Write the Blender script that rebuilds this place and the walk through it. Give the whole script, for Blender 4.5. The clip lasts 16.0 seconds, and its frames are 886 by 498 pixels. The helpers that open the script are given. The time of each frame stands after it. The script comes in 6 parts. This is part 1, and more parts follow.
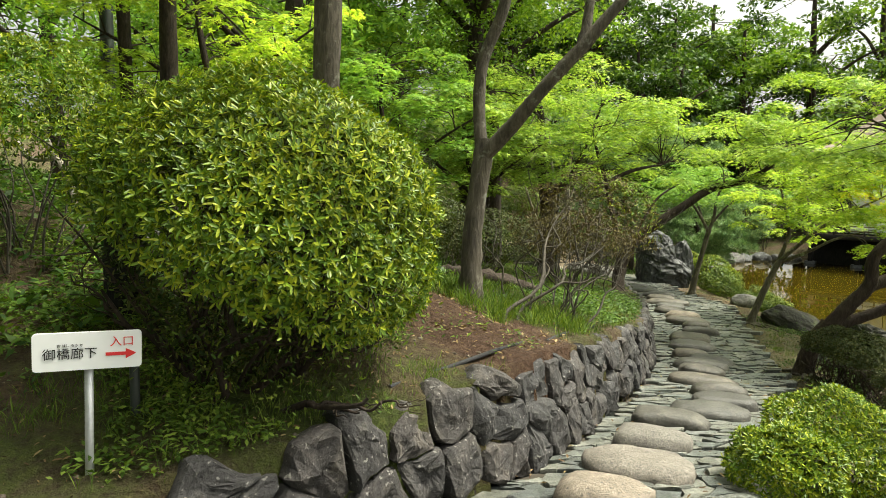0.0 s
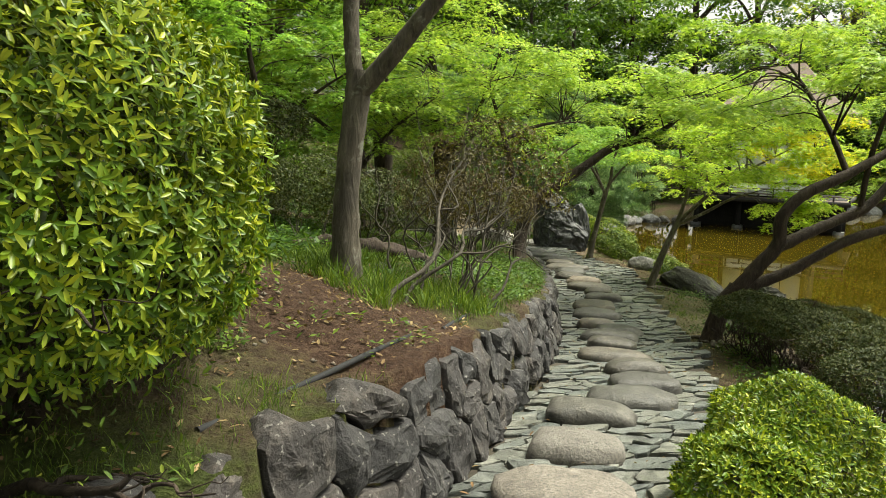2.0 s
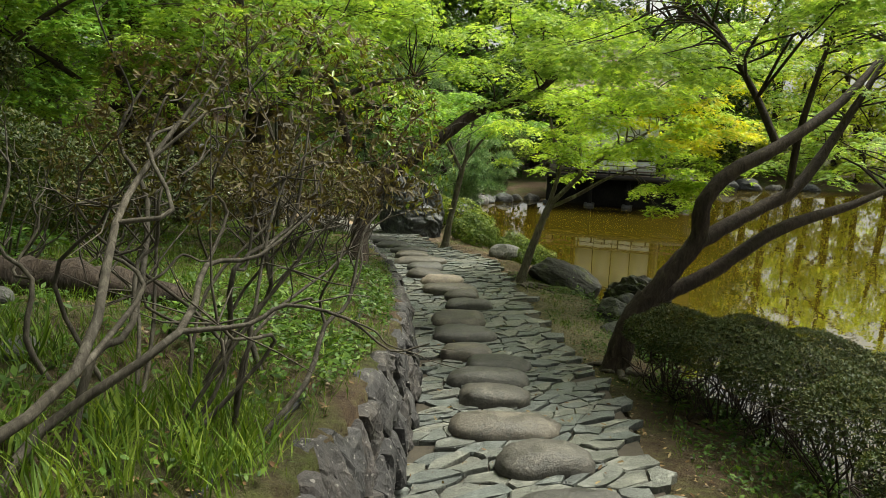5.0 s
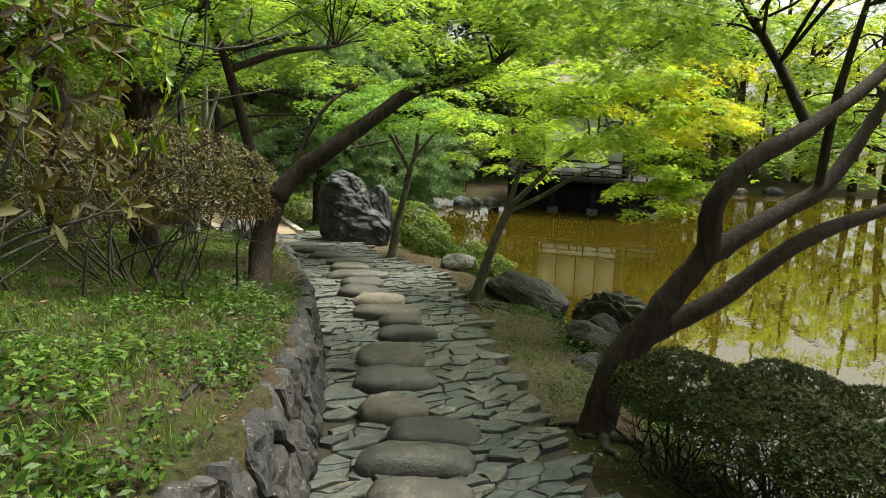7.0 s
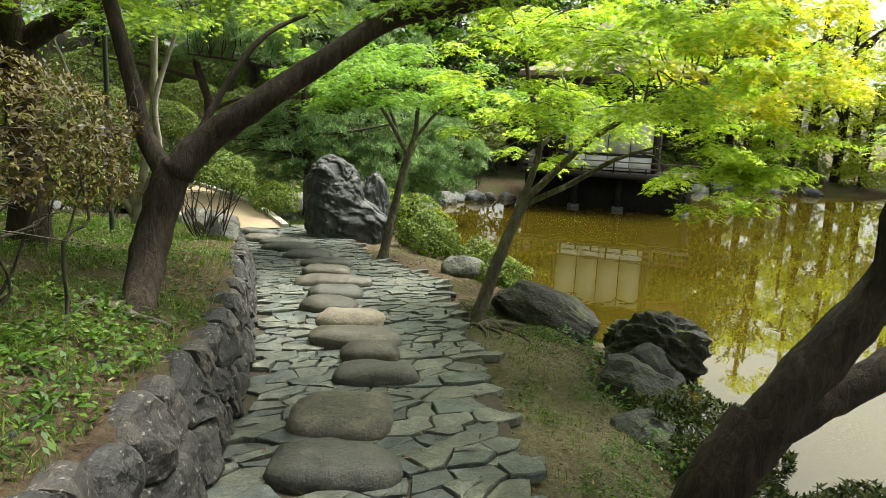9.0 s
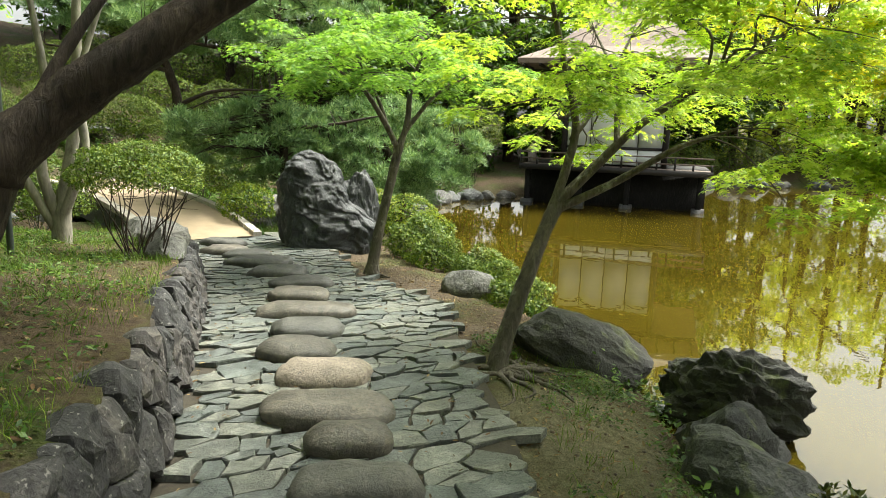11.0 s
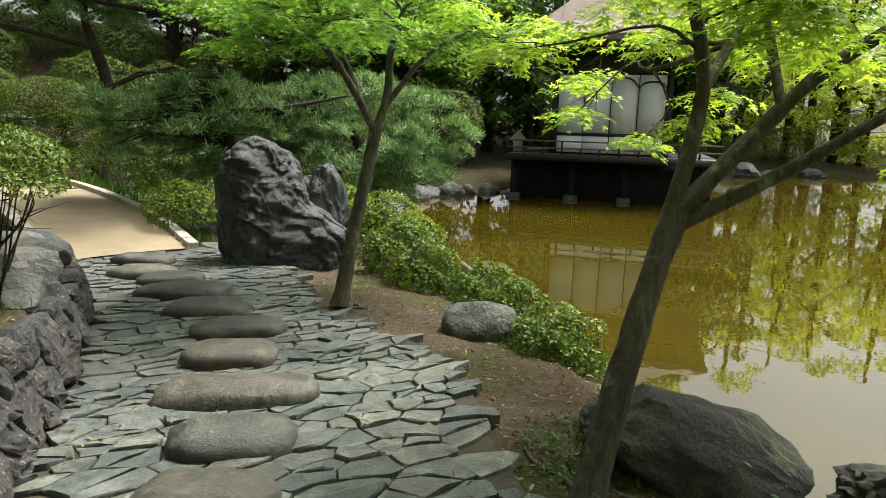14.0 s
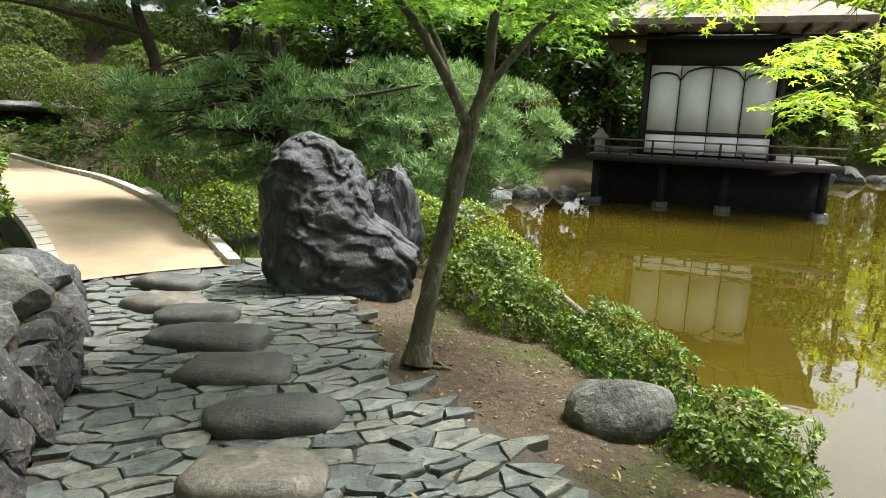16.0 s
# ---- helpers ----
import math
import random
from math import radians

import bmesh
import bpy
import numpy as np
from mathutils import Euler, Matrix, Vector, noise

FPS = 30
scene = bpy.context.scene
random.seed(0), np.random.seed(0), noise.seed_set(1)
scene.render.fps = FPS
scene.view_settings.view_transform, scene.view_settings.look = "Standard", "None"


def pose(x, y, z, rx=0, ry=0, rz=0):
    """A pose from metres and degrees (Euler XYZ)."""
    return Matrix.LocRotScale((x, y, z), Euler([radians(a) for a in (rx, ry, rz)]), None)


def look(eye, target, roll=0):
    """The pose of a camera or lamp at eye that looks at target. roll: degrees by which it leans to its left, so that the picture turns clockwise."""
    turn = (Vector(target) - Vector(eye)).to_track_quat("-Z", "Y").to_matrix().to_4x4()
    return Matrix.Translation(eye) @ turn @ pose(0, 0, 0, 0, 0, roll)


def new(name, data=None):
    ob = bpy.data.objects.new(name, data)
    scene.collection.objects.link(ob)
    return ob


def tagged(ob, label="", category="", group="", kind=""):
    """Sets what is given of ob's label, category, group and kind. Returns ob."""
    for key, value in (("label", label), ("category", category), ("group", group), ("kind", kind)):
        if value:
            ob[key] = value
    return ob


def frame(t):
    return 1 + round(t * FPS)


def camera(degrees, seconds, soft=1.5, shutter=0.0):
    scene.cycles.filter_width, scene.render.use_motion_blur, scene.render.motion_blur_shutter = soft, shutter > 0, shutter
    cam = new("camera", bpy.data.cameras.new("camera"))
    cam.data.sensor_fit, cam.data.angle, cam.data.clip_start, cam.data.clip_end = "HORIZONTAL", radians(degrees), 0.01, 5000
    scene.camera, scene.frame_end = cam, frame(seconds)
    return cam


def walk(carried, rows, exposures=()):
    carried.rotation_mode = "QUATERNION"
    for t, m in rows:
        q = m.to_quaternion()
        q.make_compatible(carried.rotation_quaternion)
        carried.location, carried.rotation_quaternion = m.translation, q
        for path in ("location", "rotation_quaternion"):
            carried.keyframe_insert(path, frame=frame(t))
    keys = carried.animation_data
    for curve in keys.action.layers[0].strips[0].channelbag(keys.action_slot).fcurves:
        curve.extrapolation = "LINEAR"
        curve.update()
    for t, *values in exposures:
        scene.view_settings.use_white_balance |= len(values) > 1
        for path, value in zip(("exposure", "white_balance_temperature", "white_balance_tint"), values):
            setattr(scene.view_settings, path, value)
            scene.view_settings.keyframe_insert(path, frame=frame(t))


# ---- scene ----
cam = camera(67.7, 16.0, 0.5)
PATH = [
    (0, (0.001, -0.003, 2.988), (-0.011, 1.986, 2.78), 1.1),
    (0.5, (-0.037, 0.202, 2.952), (0.026, 2.186, 2.709), 1.1),
    (1, (-0.029, 0.469, 2.927), (0.1, 2.447, 2.659), 1.1),
    (1.5, (0.157, 0.835, 2.894), (0.384, 2.802, 2.612), 1.0),
    (2, (0.204, 1.236, 2.839), (0.502, 3.191, 2.538), 1.0),
    (2.5, (0.249, 1.708, 2.871), (0.619, 3.647, 2.549), 1.2),
    (3, (0.297, 2.209, 2.824), (0.744, 4.128, 2.479), 1.3),
    (3.5, (0.431, 2.671, 2.802), (0.95, 4.569, 2.443), 1.3),
    (4, (0.645, 3.083, 2.767), (1.263, 4.951, 2.405), 1.2),
    (4.5, (0.878, 3.574, 2.686), (1.559, 5.42, 2.326), 1.5),
    (5, (1.081, 4.016, 2.676), (1.814, 5.842, 2.318), 1.7),
    (5.2, (1.211, 4.162, 2.653), (1.956, 5.984, 2.298), 1.5),
    (7.3, (2.295, 5.911, 2.403), (3.138, 7.693, 2.065), 2.1),
    (7.5, (2.435, 6.097, 2.366), (3.277, 7.88, 2.03), 2.3),
    (8, (2.814, 6.537, 2.291), (3.639, 8.327, 1.951), 2.5),
    (8.5, (3.029, 7.07, 2.225), (3.831, 8.869, 1.879), 2.7),
    (9, (3.27, 7.544, 2.148), (4.06, 9.347, 1.796), 2.8),
    (9.2, (3.353, 7.721, 2.17), (4.142, 9.525, 1.819), 2.9),
    (11.3, (4.035, 9.592, 1.978), (4.858, 11.379, 1.618), 1.8),
    (11.5, (4.118, 9.748, 1.962), (4.949, 11.53, 1.6), 1.7),
    (12, (4.193, 10.181, 1.9), (5.057, 11.95, 1.547), 1.7),
    (12.5, (4.189, 10.538, 1.928), (5.066, 12.301, 1.577), 1.7),
    (13, (4.37, 10.931, 1.882), (5.261, 12.684, 1.516), 1.6),
    (13.5, (4.512, 11.339, 1.835), (5.42, 13.081, 1.457), 1.5),
    (14, (4.706, 11.808, 1.816), (5.606, 13.554, 1.44), 1.6),
    (14.5, (4.925, 12.236, 1.848), (5.794, 13.995, 1.461), 1.5),
    (15, (5.015, 12.744, 1.815), (5.839, 14.525, 1.428), 1.7),
    (15.5, (5.073, 13.229, 1.793), (5.855, 15.027, 1.398), 2.0),
    (16, (5.152, 13.714, 1.78), (5.901, 15.526, 1.387), 2.2),
]
walk(cam, [(t, look(eye, target, roll)) for t, eye, target, roll in PATH], [(0.0, 1.4, 7000, 2), (3.5, 1.02, 7000, 2), (5.0, 0.90, 6850, 2), (7.5, 1.15, 6750, 2), (9.0, 1.5, 6650, 2), (11.5, 1.75, 6550, 4), (14.0, 1.22, 6400, 6), (15.0, 1.28, 6320, 8), (16.0, 1.68, 6250, 9)])
# ---------------------------------------------------------------- light
world = bpy.data.worlds.new("sky_world")
scene.world = world
world.use_nodes = True
wn = world.node_tree
wn.nodes.clear()
sky = wn.nodes.new("ShaderNodeTexSky")
sky.sky_type = "NISHITA"
sky.sun_disc = False
sky.sun_elevation = radians(62)
sky.sun_rotation = radians(76)
sky.dust_density = 6.0
sky.air_density = 1.2
hsv = wn.nodes.new("ShaderNodeHueSaturation")
hsv.inputs["Saturation"].default_value = 0.12
bgd = wn.nodes.new("ShaderNodeBackground")
bgd.inputs["Strength"].default_value = 0.10
wout = wn.nodes.new("ShaderNodeOutputWorld")
wn.links.new(sky.outputs[0], hsv.inputs["Color"])
wn.links.new(hsv.outputs[0], bgd.inputs["Color"])
wn.links.new(bgd.outputs[0], wout.inputs["Surface"])
sun = new("sun", bpy.data.lights.new("sun", "SUN"))
sun.data.energy = 4.0
sun.data.angle = radians(20)
sun.data.color = (1.0, 0.96, 0.88)
sun.matrix_world = look((24, 17, 40), (4, 12, 0))

# ---------------------------------------------------------------- mesh helpers
rng = np.random.default_rng(7)


def mesh_data(name, verts, faces, mat, smooth=False):
    me = bpy.data.meshes.new(name)
    me.from_pydata([tuple(v) for v in verts], [], [tuple(f) for f in faces])
    if mat is not None:
        me.materials.append(mat)
    if smooth:
        me.polygons.foreach_set("use_smooth", [True] * len(me.polygons))
    me.update()
    return me


def mesh_fast(name, verts, faces, mat, smooth=False):
    """Many faces of one vertex count: verts (n, 3), faces (m, k)."""
    verts, faces = np.asarray(verts, np.float32), np.asarray(faces, np.int32)
    m, k = faces.shape
    me = bpy.data.meshes.new(name)
    me.vertices.add(len(verts))
    me.vertices.foreach_set("co", verts.ravel())
    me.loops.add(m * k)
    me.loops.foreach_set("vertex_index", faces.ravel())
    me.polygons.add(m)
    me.polygons.foreach_set("loop_start", np.arange(0, m * k, k, dtype=np.int32))
    if smooth:
        me.polygons.foreach_set("use_smooth", np.ones(m, bool))
    if mat is not None:
        me.materials.append(mat)
    me.update(calc_edges=True)
    return me


def put(name, me, parent=None, label=""):
    ob = new(name, me)
    if parent is not None:
        ob.parent = parent
    if label:
        ob["label"] = label
    return ob


def thing(name, label, category, group="", kind="", at=(0, 0, 0)):
    ob = new(name)
    ob.location = at
    ob.empty_display_size = 0.1
    return tagged(ob, label, category, group, kind)


def under(ob, parent):
    """Parents ob, whose mesh is in world places, to a thing that stands at its base."""
    ob.parent = parent
    ob.matrix_parent_inverse = Matrix.Translation(parent.location).inverted()
    return ob


def smooth_line(pts, per=5):
    """Catmull-Rom through rows of x, y, z, radius."""
    p = np.array(pts, float)
    p = np.vstack([2 * p[0] - p[1], p, 2 * p[-1] - p[-2]])
    out = []
    for i in range(1, len(p) - 2):
        for s in np.linspace(0, 1, per, endpoint=False):
            a, b, c, d = p[i - 1], p[i], p[i + 1], p[i + 2]
            out.append(0.5 * (2 * b + (c - a) * s + (2 * a - 5 * b + 4 * c - d) * s * s + (3 * b - a - 3 * c + d) * s**3))
    out.append(p[-2])
    out = np.array(out)
    out[:, 3] = np.maximum(out[:, 3], 0.0015)
    return out


def tube(line, sides=8, lump=0.0, seed=0):
    """Verts and quads of a tapered tube along rows of x, y, z, radius."""
    line = np.asarray(line, float)
    r2 = np.random.default_rng(seed)
    d = np.gradient(line[:, :3], axis=0)
    d /= np.linalg.norm(d, axis=1)[:, None] + 1e-9
    ref = np.array([0.31, 0.2, 0.93]) if abs(d[0] @ np.array([0.31, 0.2, 0.93])) < 0.9 else np.array([1.0, 0, 0])
    verts = []
    side = np.cross(d[0], ref)
    for i in range(len(line)):
        side = side - d[i] * (side @ d[i])
        side /= np.linalg.norm(side) + 1e-9
        up = np.cross(d[i], side)
        a = np.arange(sides) * 2 * np.pi / sides
        rad = line[i, 3] * (1 + lump * r2.normal(size=sides))
        verts.append(line[i, :3] + (np.cos(a) * rad)[:, None] * side + (np.sin(a) * rad)[:, None] * up)
    n = len(line)
    i, j = np.meshgrid(np.arange(n - 1), np.arange(sides), indexing="ij")
    k = (j + 1) % sides
    quads = np.stack([i * sides + j, i * sides + k, (i + 1) * sides + k, (i + 1) * sides + j], -1).reshape(-1, 4)
    return np.concatenate(verts), quads


def join(parts):
    vs, fs, n = [], [], 0
    for v, f in parts:
        vs.append(v)
        fs.append(np.asarray(f) + n)
        n += len(v)
    return np.concatenate(vs), np.concatenate(fs)


def scatter(template, quads, pos, normal, spin, size):
    """Copies of a leaf template at pos, its z along normal, turned by spin about it, as one array."""
    t = np.asarray(template, float)
    n = normal / (np.linalg.norm(normal, axis=1)[:, None] + 1e-9)
    ref = np.where(np.abs(n[:, 2:3]) < 0.95, np.array([[0, 0, 1.0]]), np.array([[1.0, 0, 0]]))
    a = np.cross(ref, n)
    a /= np.linalg.norm(a, axis=1)[:, None]
    b = np.cross(n, a)
    x = np.cos(spin)[:, None] * a + np.sin(spin)[:, None] * b
    y = np.cross(n, x)
    s = size[:, None, None]
    v = pos[:, None, :] + s * (t[None, :, 0:1] * x[:, None, :] + t[None, :, 1:2] * y[:, None, :] + t[None, :, 2:3] * n[:, None, :])
    q = np.asarray(quads)[None] + (np.arange(len(pos)) * len(t))[:, None, None]
    return v.reshape(-1, 3), q.reshape(-1, len(quads[0]))


def maple_leaf():
    ang = np.radians([-115, -62, 0, 62, 115])
    ln = [0.55, 0.9, 1.05, 0.9, 0.55]
    v = [(0, 0, 0)]
    for k in range(6):
        a = np.radians([-150, -88, -31, 31, 88, 150][k])
        v.append((0.27 * np.cos(a), 0.27 * np.sin(a), 0.03))
    for a, l in zip(ang, ln):
        v.append((l * np.cos(a), l * np.sin(a), -0.16 * l))
    return v, [(0, 1 + k, 7 + k, 2 + k) for k in range(5)]


def oval_leaf():
    return [(0, 0, 0), (0.5, -0.21, 0.07), (1, 0, 0), (0.5, 0.21, 0.07)], [(0, 1, 2, 3)]


def lance_leaf():
    return [(0, 0, 0), (0.28, -0.15, 0.06), (0.72, -0.15, 0.05), (1, 0, -0.03), (0.72, 0.15, 0.05), (0.28, 0.15, 0.06)], [(0, 1, 2, 3), (0, 3, 4, 5)]


MAPLE, OVAL, LANCE = maple_leaf(), oval_leaf(), lance_leaf()


# ---------------------------------------------------------------- materials
def material(name):
    m = bpy.data.materials.new(name)
    m.use_nodes = True
    t = m.node_tree
    t.nodes.clear()
    out = t.nodes.new("ShaderNodeOutputMaterial")
    return m, t, out


def ramp(t, source, stops):
    r = t.nodes.new("ShaderNodeValToRGB")
    e = r.color_ramp.elements
    while len(e) < len(stops):
        e.new(0.5)
    for el, (p, c) in zip(e, stops):
        el.position, el.color = p, (*c, 1)
    t.links.new(source, r.inputs[0])
    return r.outputs[0]


def noise_tex(t, vec, scale, detail=4, rough=0.6, distort=0.0):
    n = t.nodes.new("ShaderNodeTexNoise")
    n.inputs["Scale"].default_value, n.inputs["Detail"].default_value = scale, detail
    n.inputs["Roughness"].default_value, n.inputs["Distortion"].default_value = rough, distort
    if vec is not None:
        t.links.new(vec, n.inputs["Vector"])
    return n.outputs["Fac"]


def mix(t, fac, a, b, blend="MIX"):
    n = t.nodes.new("ShaderNodeMix")
    n.data_type, n.blend_type = "RGBA", blend
    for s, v in ((n.inputs[0], fac), (n.inputs[6], a), (n.inputs[7], b)):
        if isinstance(v, (int, float)):
            s.default_value = v
        elif isinstance(v, tuple):
            s.default_value = (*v, 1)
        else:
            t.links.new(v, s)
    return n.outputs[2]


def bump(t, height, strength, distance):
    n = t.nodes.new("ShaderNodeBump")
    n.inputs["Strength"].default_value, n.inputs["Distance"].default_value = strength, distance
    t.links.new(height, n.inputs["Height"])
    return n.outputs[0]


def principled(t, out, colour, rough=0.8, normal=None, metal=0.0, spec=0.5):
    p = t.nodes.new("ShaderNodeBsdfPrincipled")
    if isinstance(colour, tuple):
        p.inputs["Base Color"].default_value = (*colour, 1)
    else:
        t.links.new(colour, p.inputs["Base Color"])
    if isinstance(rough, (int, float)):
        p.inputs["Roughness"].default_value = rough
    else:
        t.links.new(rough, p.inputs["Roughness"])
    p.inputs["Metallic"].default_value = metal
    p.inputs["Specular IOR Level"].default_value = spec
    if normal is not None:
        t.links.new(normal, p.inputs["Normal"])
    t.links.new(p.outputs[0], out.inputs["Surface"])
    return p


def place(t):
    return t.nodes.new("ShaderNodeNewGeometry").outputs["Position"]


def island(t):
    return t.nodes.new("ShaderNodeNewGeometry").outputs["Random Per Island"]


def own(t):
    return t.nodes.new("ShaderNodeObjectInfo").outputs["Random"]


def leaf_material(name, dark, mid, light, through_share=0.4, gloss=0.45, patch=1.5):
    m, t, out = material(name)
    col = ramp(t, island(t), [(0.0, dark), (0.5, mid), (1.0, light)])
    big = ramp(t, noise_tex(t, place(t), patch, 3), [(0.35, (0.72, 0.76, 0.66)), (0.65, (1.18, 1.1, 1.0))])
    col = mix(t, 1.0, col, big, "MULTIPLY")
    p = t.nodes.new("ShaderNodeBsdfPrincipled")
    t.links.new(col, p.inputs["Base Color"])
    p.inputs["Roughness"].default_value = gloss
    p.inputs["Specular IOR Level"].default_value = 0.22
    tr = t.nodes.new("ShaderNodeBsdfTranslucent")
    tcol = mix(t, 1.0, col, (1.25, 1.2, 0.6), "MULTIPLY")
    t.links.new(tcol, tr.inputs["Color"])
    mx = t.nodes.new("ShaderNodeMixShader")
    mx.inputs[0].default_value = through_share
    t.links.new(p.outputs[0], mx.inputs[1])
    t.links.new(tr.outputs[0], mx.inputs[2])
    t.links.new(mx.outputs[0], out.inputs["Surface"])
    return m


def stone_material(name, dark, mid, light, scale=6.0, per="object", rough=0.75, relief=0.012, moss=0.0, speck=None, streak=1.0, grain=0.7):
    m, t, out = material(name)
    pos = place(t)
    mp = t.nodes.new("ShaderNodeMapping")
    mp.inputs["Scale"].default_value = (1, 1, streak)
    t.links.new(pos, mp.inputs["Vector"])
    n1 = noise_tex(t, mp.outputs[0], scale, 8, 0.68, 0.8)
    n2 = noise_tex(t, pos, scale * 7, 6, 0.7)
    col = ramp(t, n1, [(0.3, dark), (0.52, mid), (0.72, light)])
    r = own(t) if per == "object" else island(t)
    col = mix(t, 0.85, col, ramp(t, r, [(0.0, (0.58, 0.62, 0.64)), (0.3, (0.85, 0.92, 0.92)), (0.55, (1.0, 1.0, 0.96)), (0.8, (1.2, 1.14, 1.0)), (1.0, (1.5, 1.45, 1.36))]), "MULTIPLY")
    fine = ramp(t, n2, [(0.36, (0.42, 0.42, 0.43)), (0.5, (0.95, 0.95, 0.95)), (0.66, (1.4, 1.38, 1.34))])
    col = mix(t, grain, col, fine, "MULTIPLY")
    if speck:
        col = mix(t, ramp(t, noise_tex(t, pos, 38, 2, 0.5), [(0.64, (0, 0, 0)), (0.70, (0.75, 0.75, 0.75))]), col, speck)
    if moss:
        mm = ramp(t, noise_tex(t, pos, 3.1, 5, 0.7), [(0.60 - 0.12 * moss, (0, 0, 0)), (0.74 - 0.1 * moss, (0.8, 0.8, 0.8))])
        col = mix(t, mm, col, (0.10, 0.12, 0.03))
    h = mix(t, 0.4, n1, n2)
    rr = ramp(t, n1, [(0.3, (rough - 0.18,) * 3), (0.7, (min(1, rough + 0.12),) * 3)])
    principled(t, out, col, rr, bump(t, h, 1.0, relief * 2.2))
    return m


def bark_material(name, dark, mid, light, fine=26.0, relief=0.012, lichen=0.0):
    m, t, out = material(name)
    pos = place(t)
    mp = t.nodes.new("ShaderNodeMapping")
    mp.inputs["Scale"].default_value = (1, 1, 0.25)
    t.links.new(pos, mp.inputs["Vector"])
    n1 = noise_tex(t, mp.outputs[0], fine, 7, 0.7, 0.6)
    n2 = noise_tex(t, pos, 3.5, 4, 0.6)
    col = ramp(t, n1, [(0.3, dark), (0.52, mid), (0.75, light)])
    col = mix(t, 0.8, col, ramp(t, n2, [(0.3, (0.6, 0.6, 0.6)), (0.7, (1.3, 1.28, 1.22))]), "MULTIPLY")
    if lichen:
        col = mix(t, ramp(t, noise_tex(t, pos, 7, 5, 0.7), [(0.58, (0, 0, 0)), (0.68, (lichen,) * 3)]), col, (0.30, 0.31, 0.26))
    principled(t, out, col, 0.85, bump(t, n1, 1.0, relief * 2), spec=0.25)
    return m


def plain(name, colour, rough=0.6, var=0.25, scale=12.0, metal=0.0, relief=0.002):
    m, t, out = material(name)
    pos = place(t)
    n = noise_tex(t, pos, scale, 6, 0.65)
    lo, hi = tuple(c * (1 - var) for c in colour), tuple(min(1, c * (1 + var)) for c in colour)
    principled(t, out, ramp(t, n, [(0.3, lo), (0.7, hi)]), rough, bump(t, noise_tex(t, pos, scale * 5, 4), 0.6, relief), metal)
    return m


M_MAPLE = leaf_material("maple_leaves", (0.14, 0.27, 0.045), (0.27, 0.44, 0.078), (0.48, 0.62, 0.15), 0.45, 0.5)
M_MAPLE_YELLOW = leaf_material("yellowing_maple_leaves", (0.26, 0.38, 0.02), (0.50, 0.56, 0.035), (0.75, 0.62, 0.06), 0.45, 0.5)
# Darker copy of maple_leaves, with shade put into the colour.
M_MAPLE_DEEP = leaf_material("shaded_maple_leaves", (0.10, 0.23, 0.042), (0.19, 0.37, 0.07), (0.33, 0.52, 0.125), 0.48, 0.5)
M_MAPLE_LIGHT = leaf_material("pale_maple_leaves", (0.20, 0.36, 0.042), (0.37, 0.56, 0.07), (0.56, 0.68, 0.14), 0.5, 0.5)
M_AZALEA = leaf_material("azalea_leaves", (0.035, 0.078, 0.009), (0.105, 0.185, 0.015), (0.31, 0.36, 0.03), 0.25, 0.35, 2.5)
# Also the shrubs' inner shell, where this dark colour stands in for shade.
M_AZALEA_DARK = leaf_material("dark_azalea_leaves", (0.013, 0.027, 0.005), (0.032, 0.052, 0.009), (0.080, 0.082, 0.018), 0.22, 0.55, 2.5)
M_AZALEA_DRY = leaf_material("dry_azalea_leaves", (0.036, 0.027, 0.015), (0.078, 0.060, 0.024), (0.120, 0.114, 0.024), 0.2, 0.6, 3.0)
M_BOX = leaf_material("dome_shrub_leaves", (0.034, 0.070, 0.011), (0.084, 0.142, 0.02), (0.20, 0.255, 0.04), 0.22, 0.5, 1.2)
M_FOREST = leaf_material("wood_leaves", (0.021, 0.060, 0.010), (0.051, 0.111, 0.017), (0.111, 0.196, 0.030), 0.35, 0.5, 0.4)
M_FOREST_LIGHT = leaf_material("light_wood_leaves", (0.07, 0.16, 0.018), (0.14, 0.26, 0.03), (0.24, 0.38, 0.05), 0.4, 0.5, 0.4)
# Brighter copy of light_wood_leaves; the sunlight is put into its colour.
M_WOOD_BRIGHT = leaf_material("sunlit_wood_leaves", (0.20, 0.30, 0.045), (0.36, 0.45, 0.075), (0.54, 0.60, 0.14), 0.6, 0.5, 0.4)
M_PINE = leaf_material("pine_needles", (0.07, 0.145, 0.06), (0.155, 0.27, 0.12), (0.33, 0.47, 0.24), 0.2, 0.5, 0.8)
M_GRASS = leaf_material("grass_blades", (0.045, 0.09, 0.014), (0.09, 0.16, 0.022), (0.19, 0.27, 0.045), 0.3, 0.6, 1.1)
M_HERB = leaf_material("low_herbs", (0.022, 0.052, 0.009), (0.048, 0.105, 0.015), (0.115, 0.195, 0.03), 0.3, 0.5, 1.4)
M_LITTER = leaf_material("fallen_leaves", (0.06, 0.035, 0.018), (0.15, 0.095, 0.05), (0.33, 0.25, 0.14), 0.1, 0.8, 2.0)
M_BARK_DARK = bark_material("dark_maple_bark", (0.012, 0.009, 0.007), (0.040, 0.029, 0.022), (0.085, 0.065, 0.05))
M_BARK_PALE = bark_material("pale_smooth_bark", (0.128, 0.112, 0.088), (0.272, 0.248, 0.208), (0.416, 0.384, 0.336), 14.0, 0.004)
M_BARK_GREY = bark_material("grey_brown_bark", (0.042, 0.035, 0.027), (0.096, 0.084, 0.066), (0.162, 0.144, 0.114), 24.0, 0.014, 0.6)
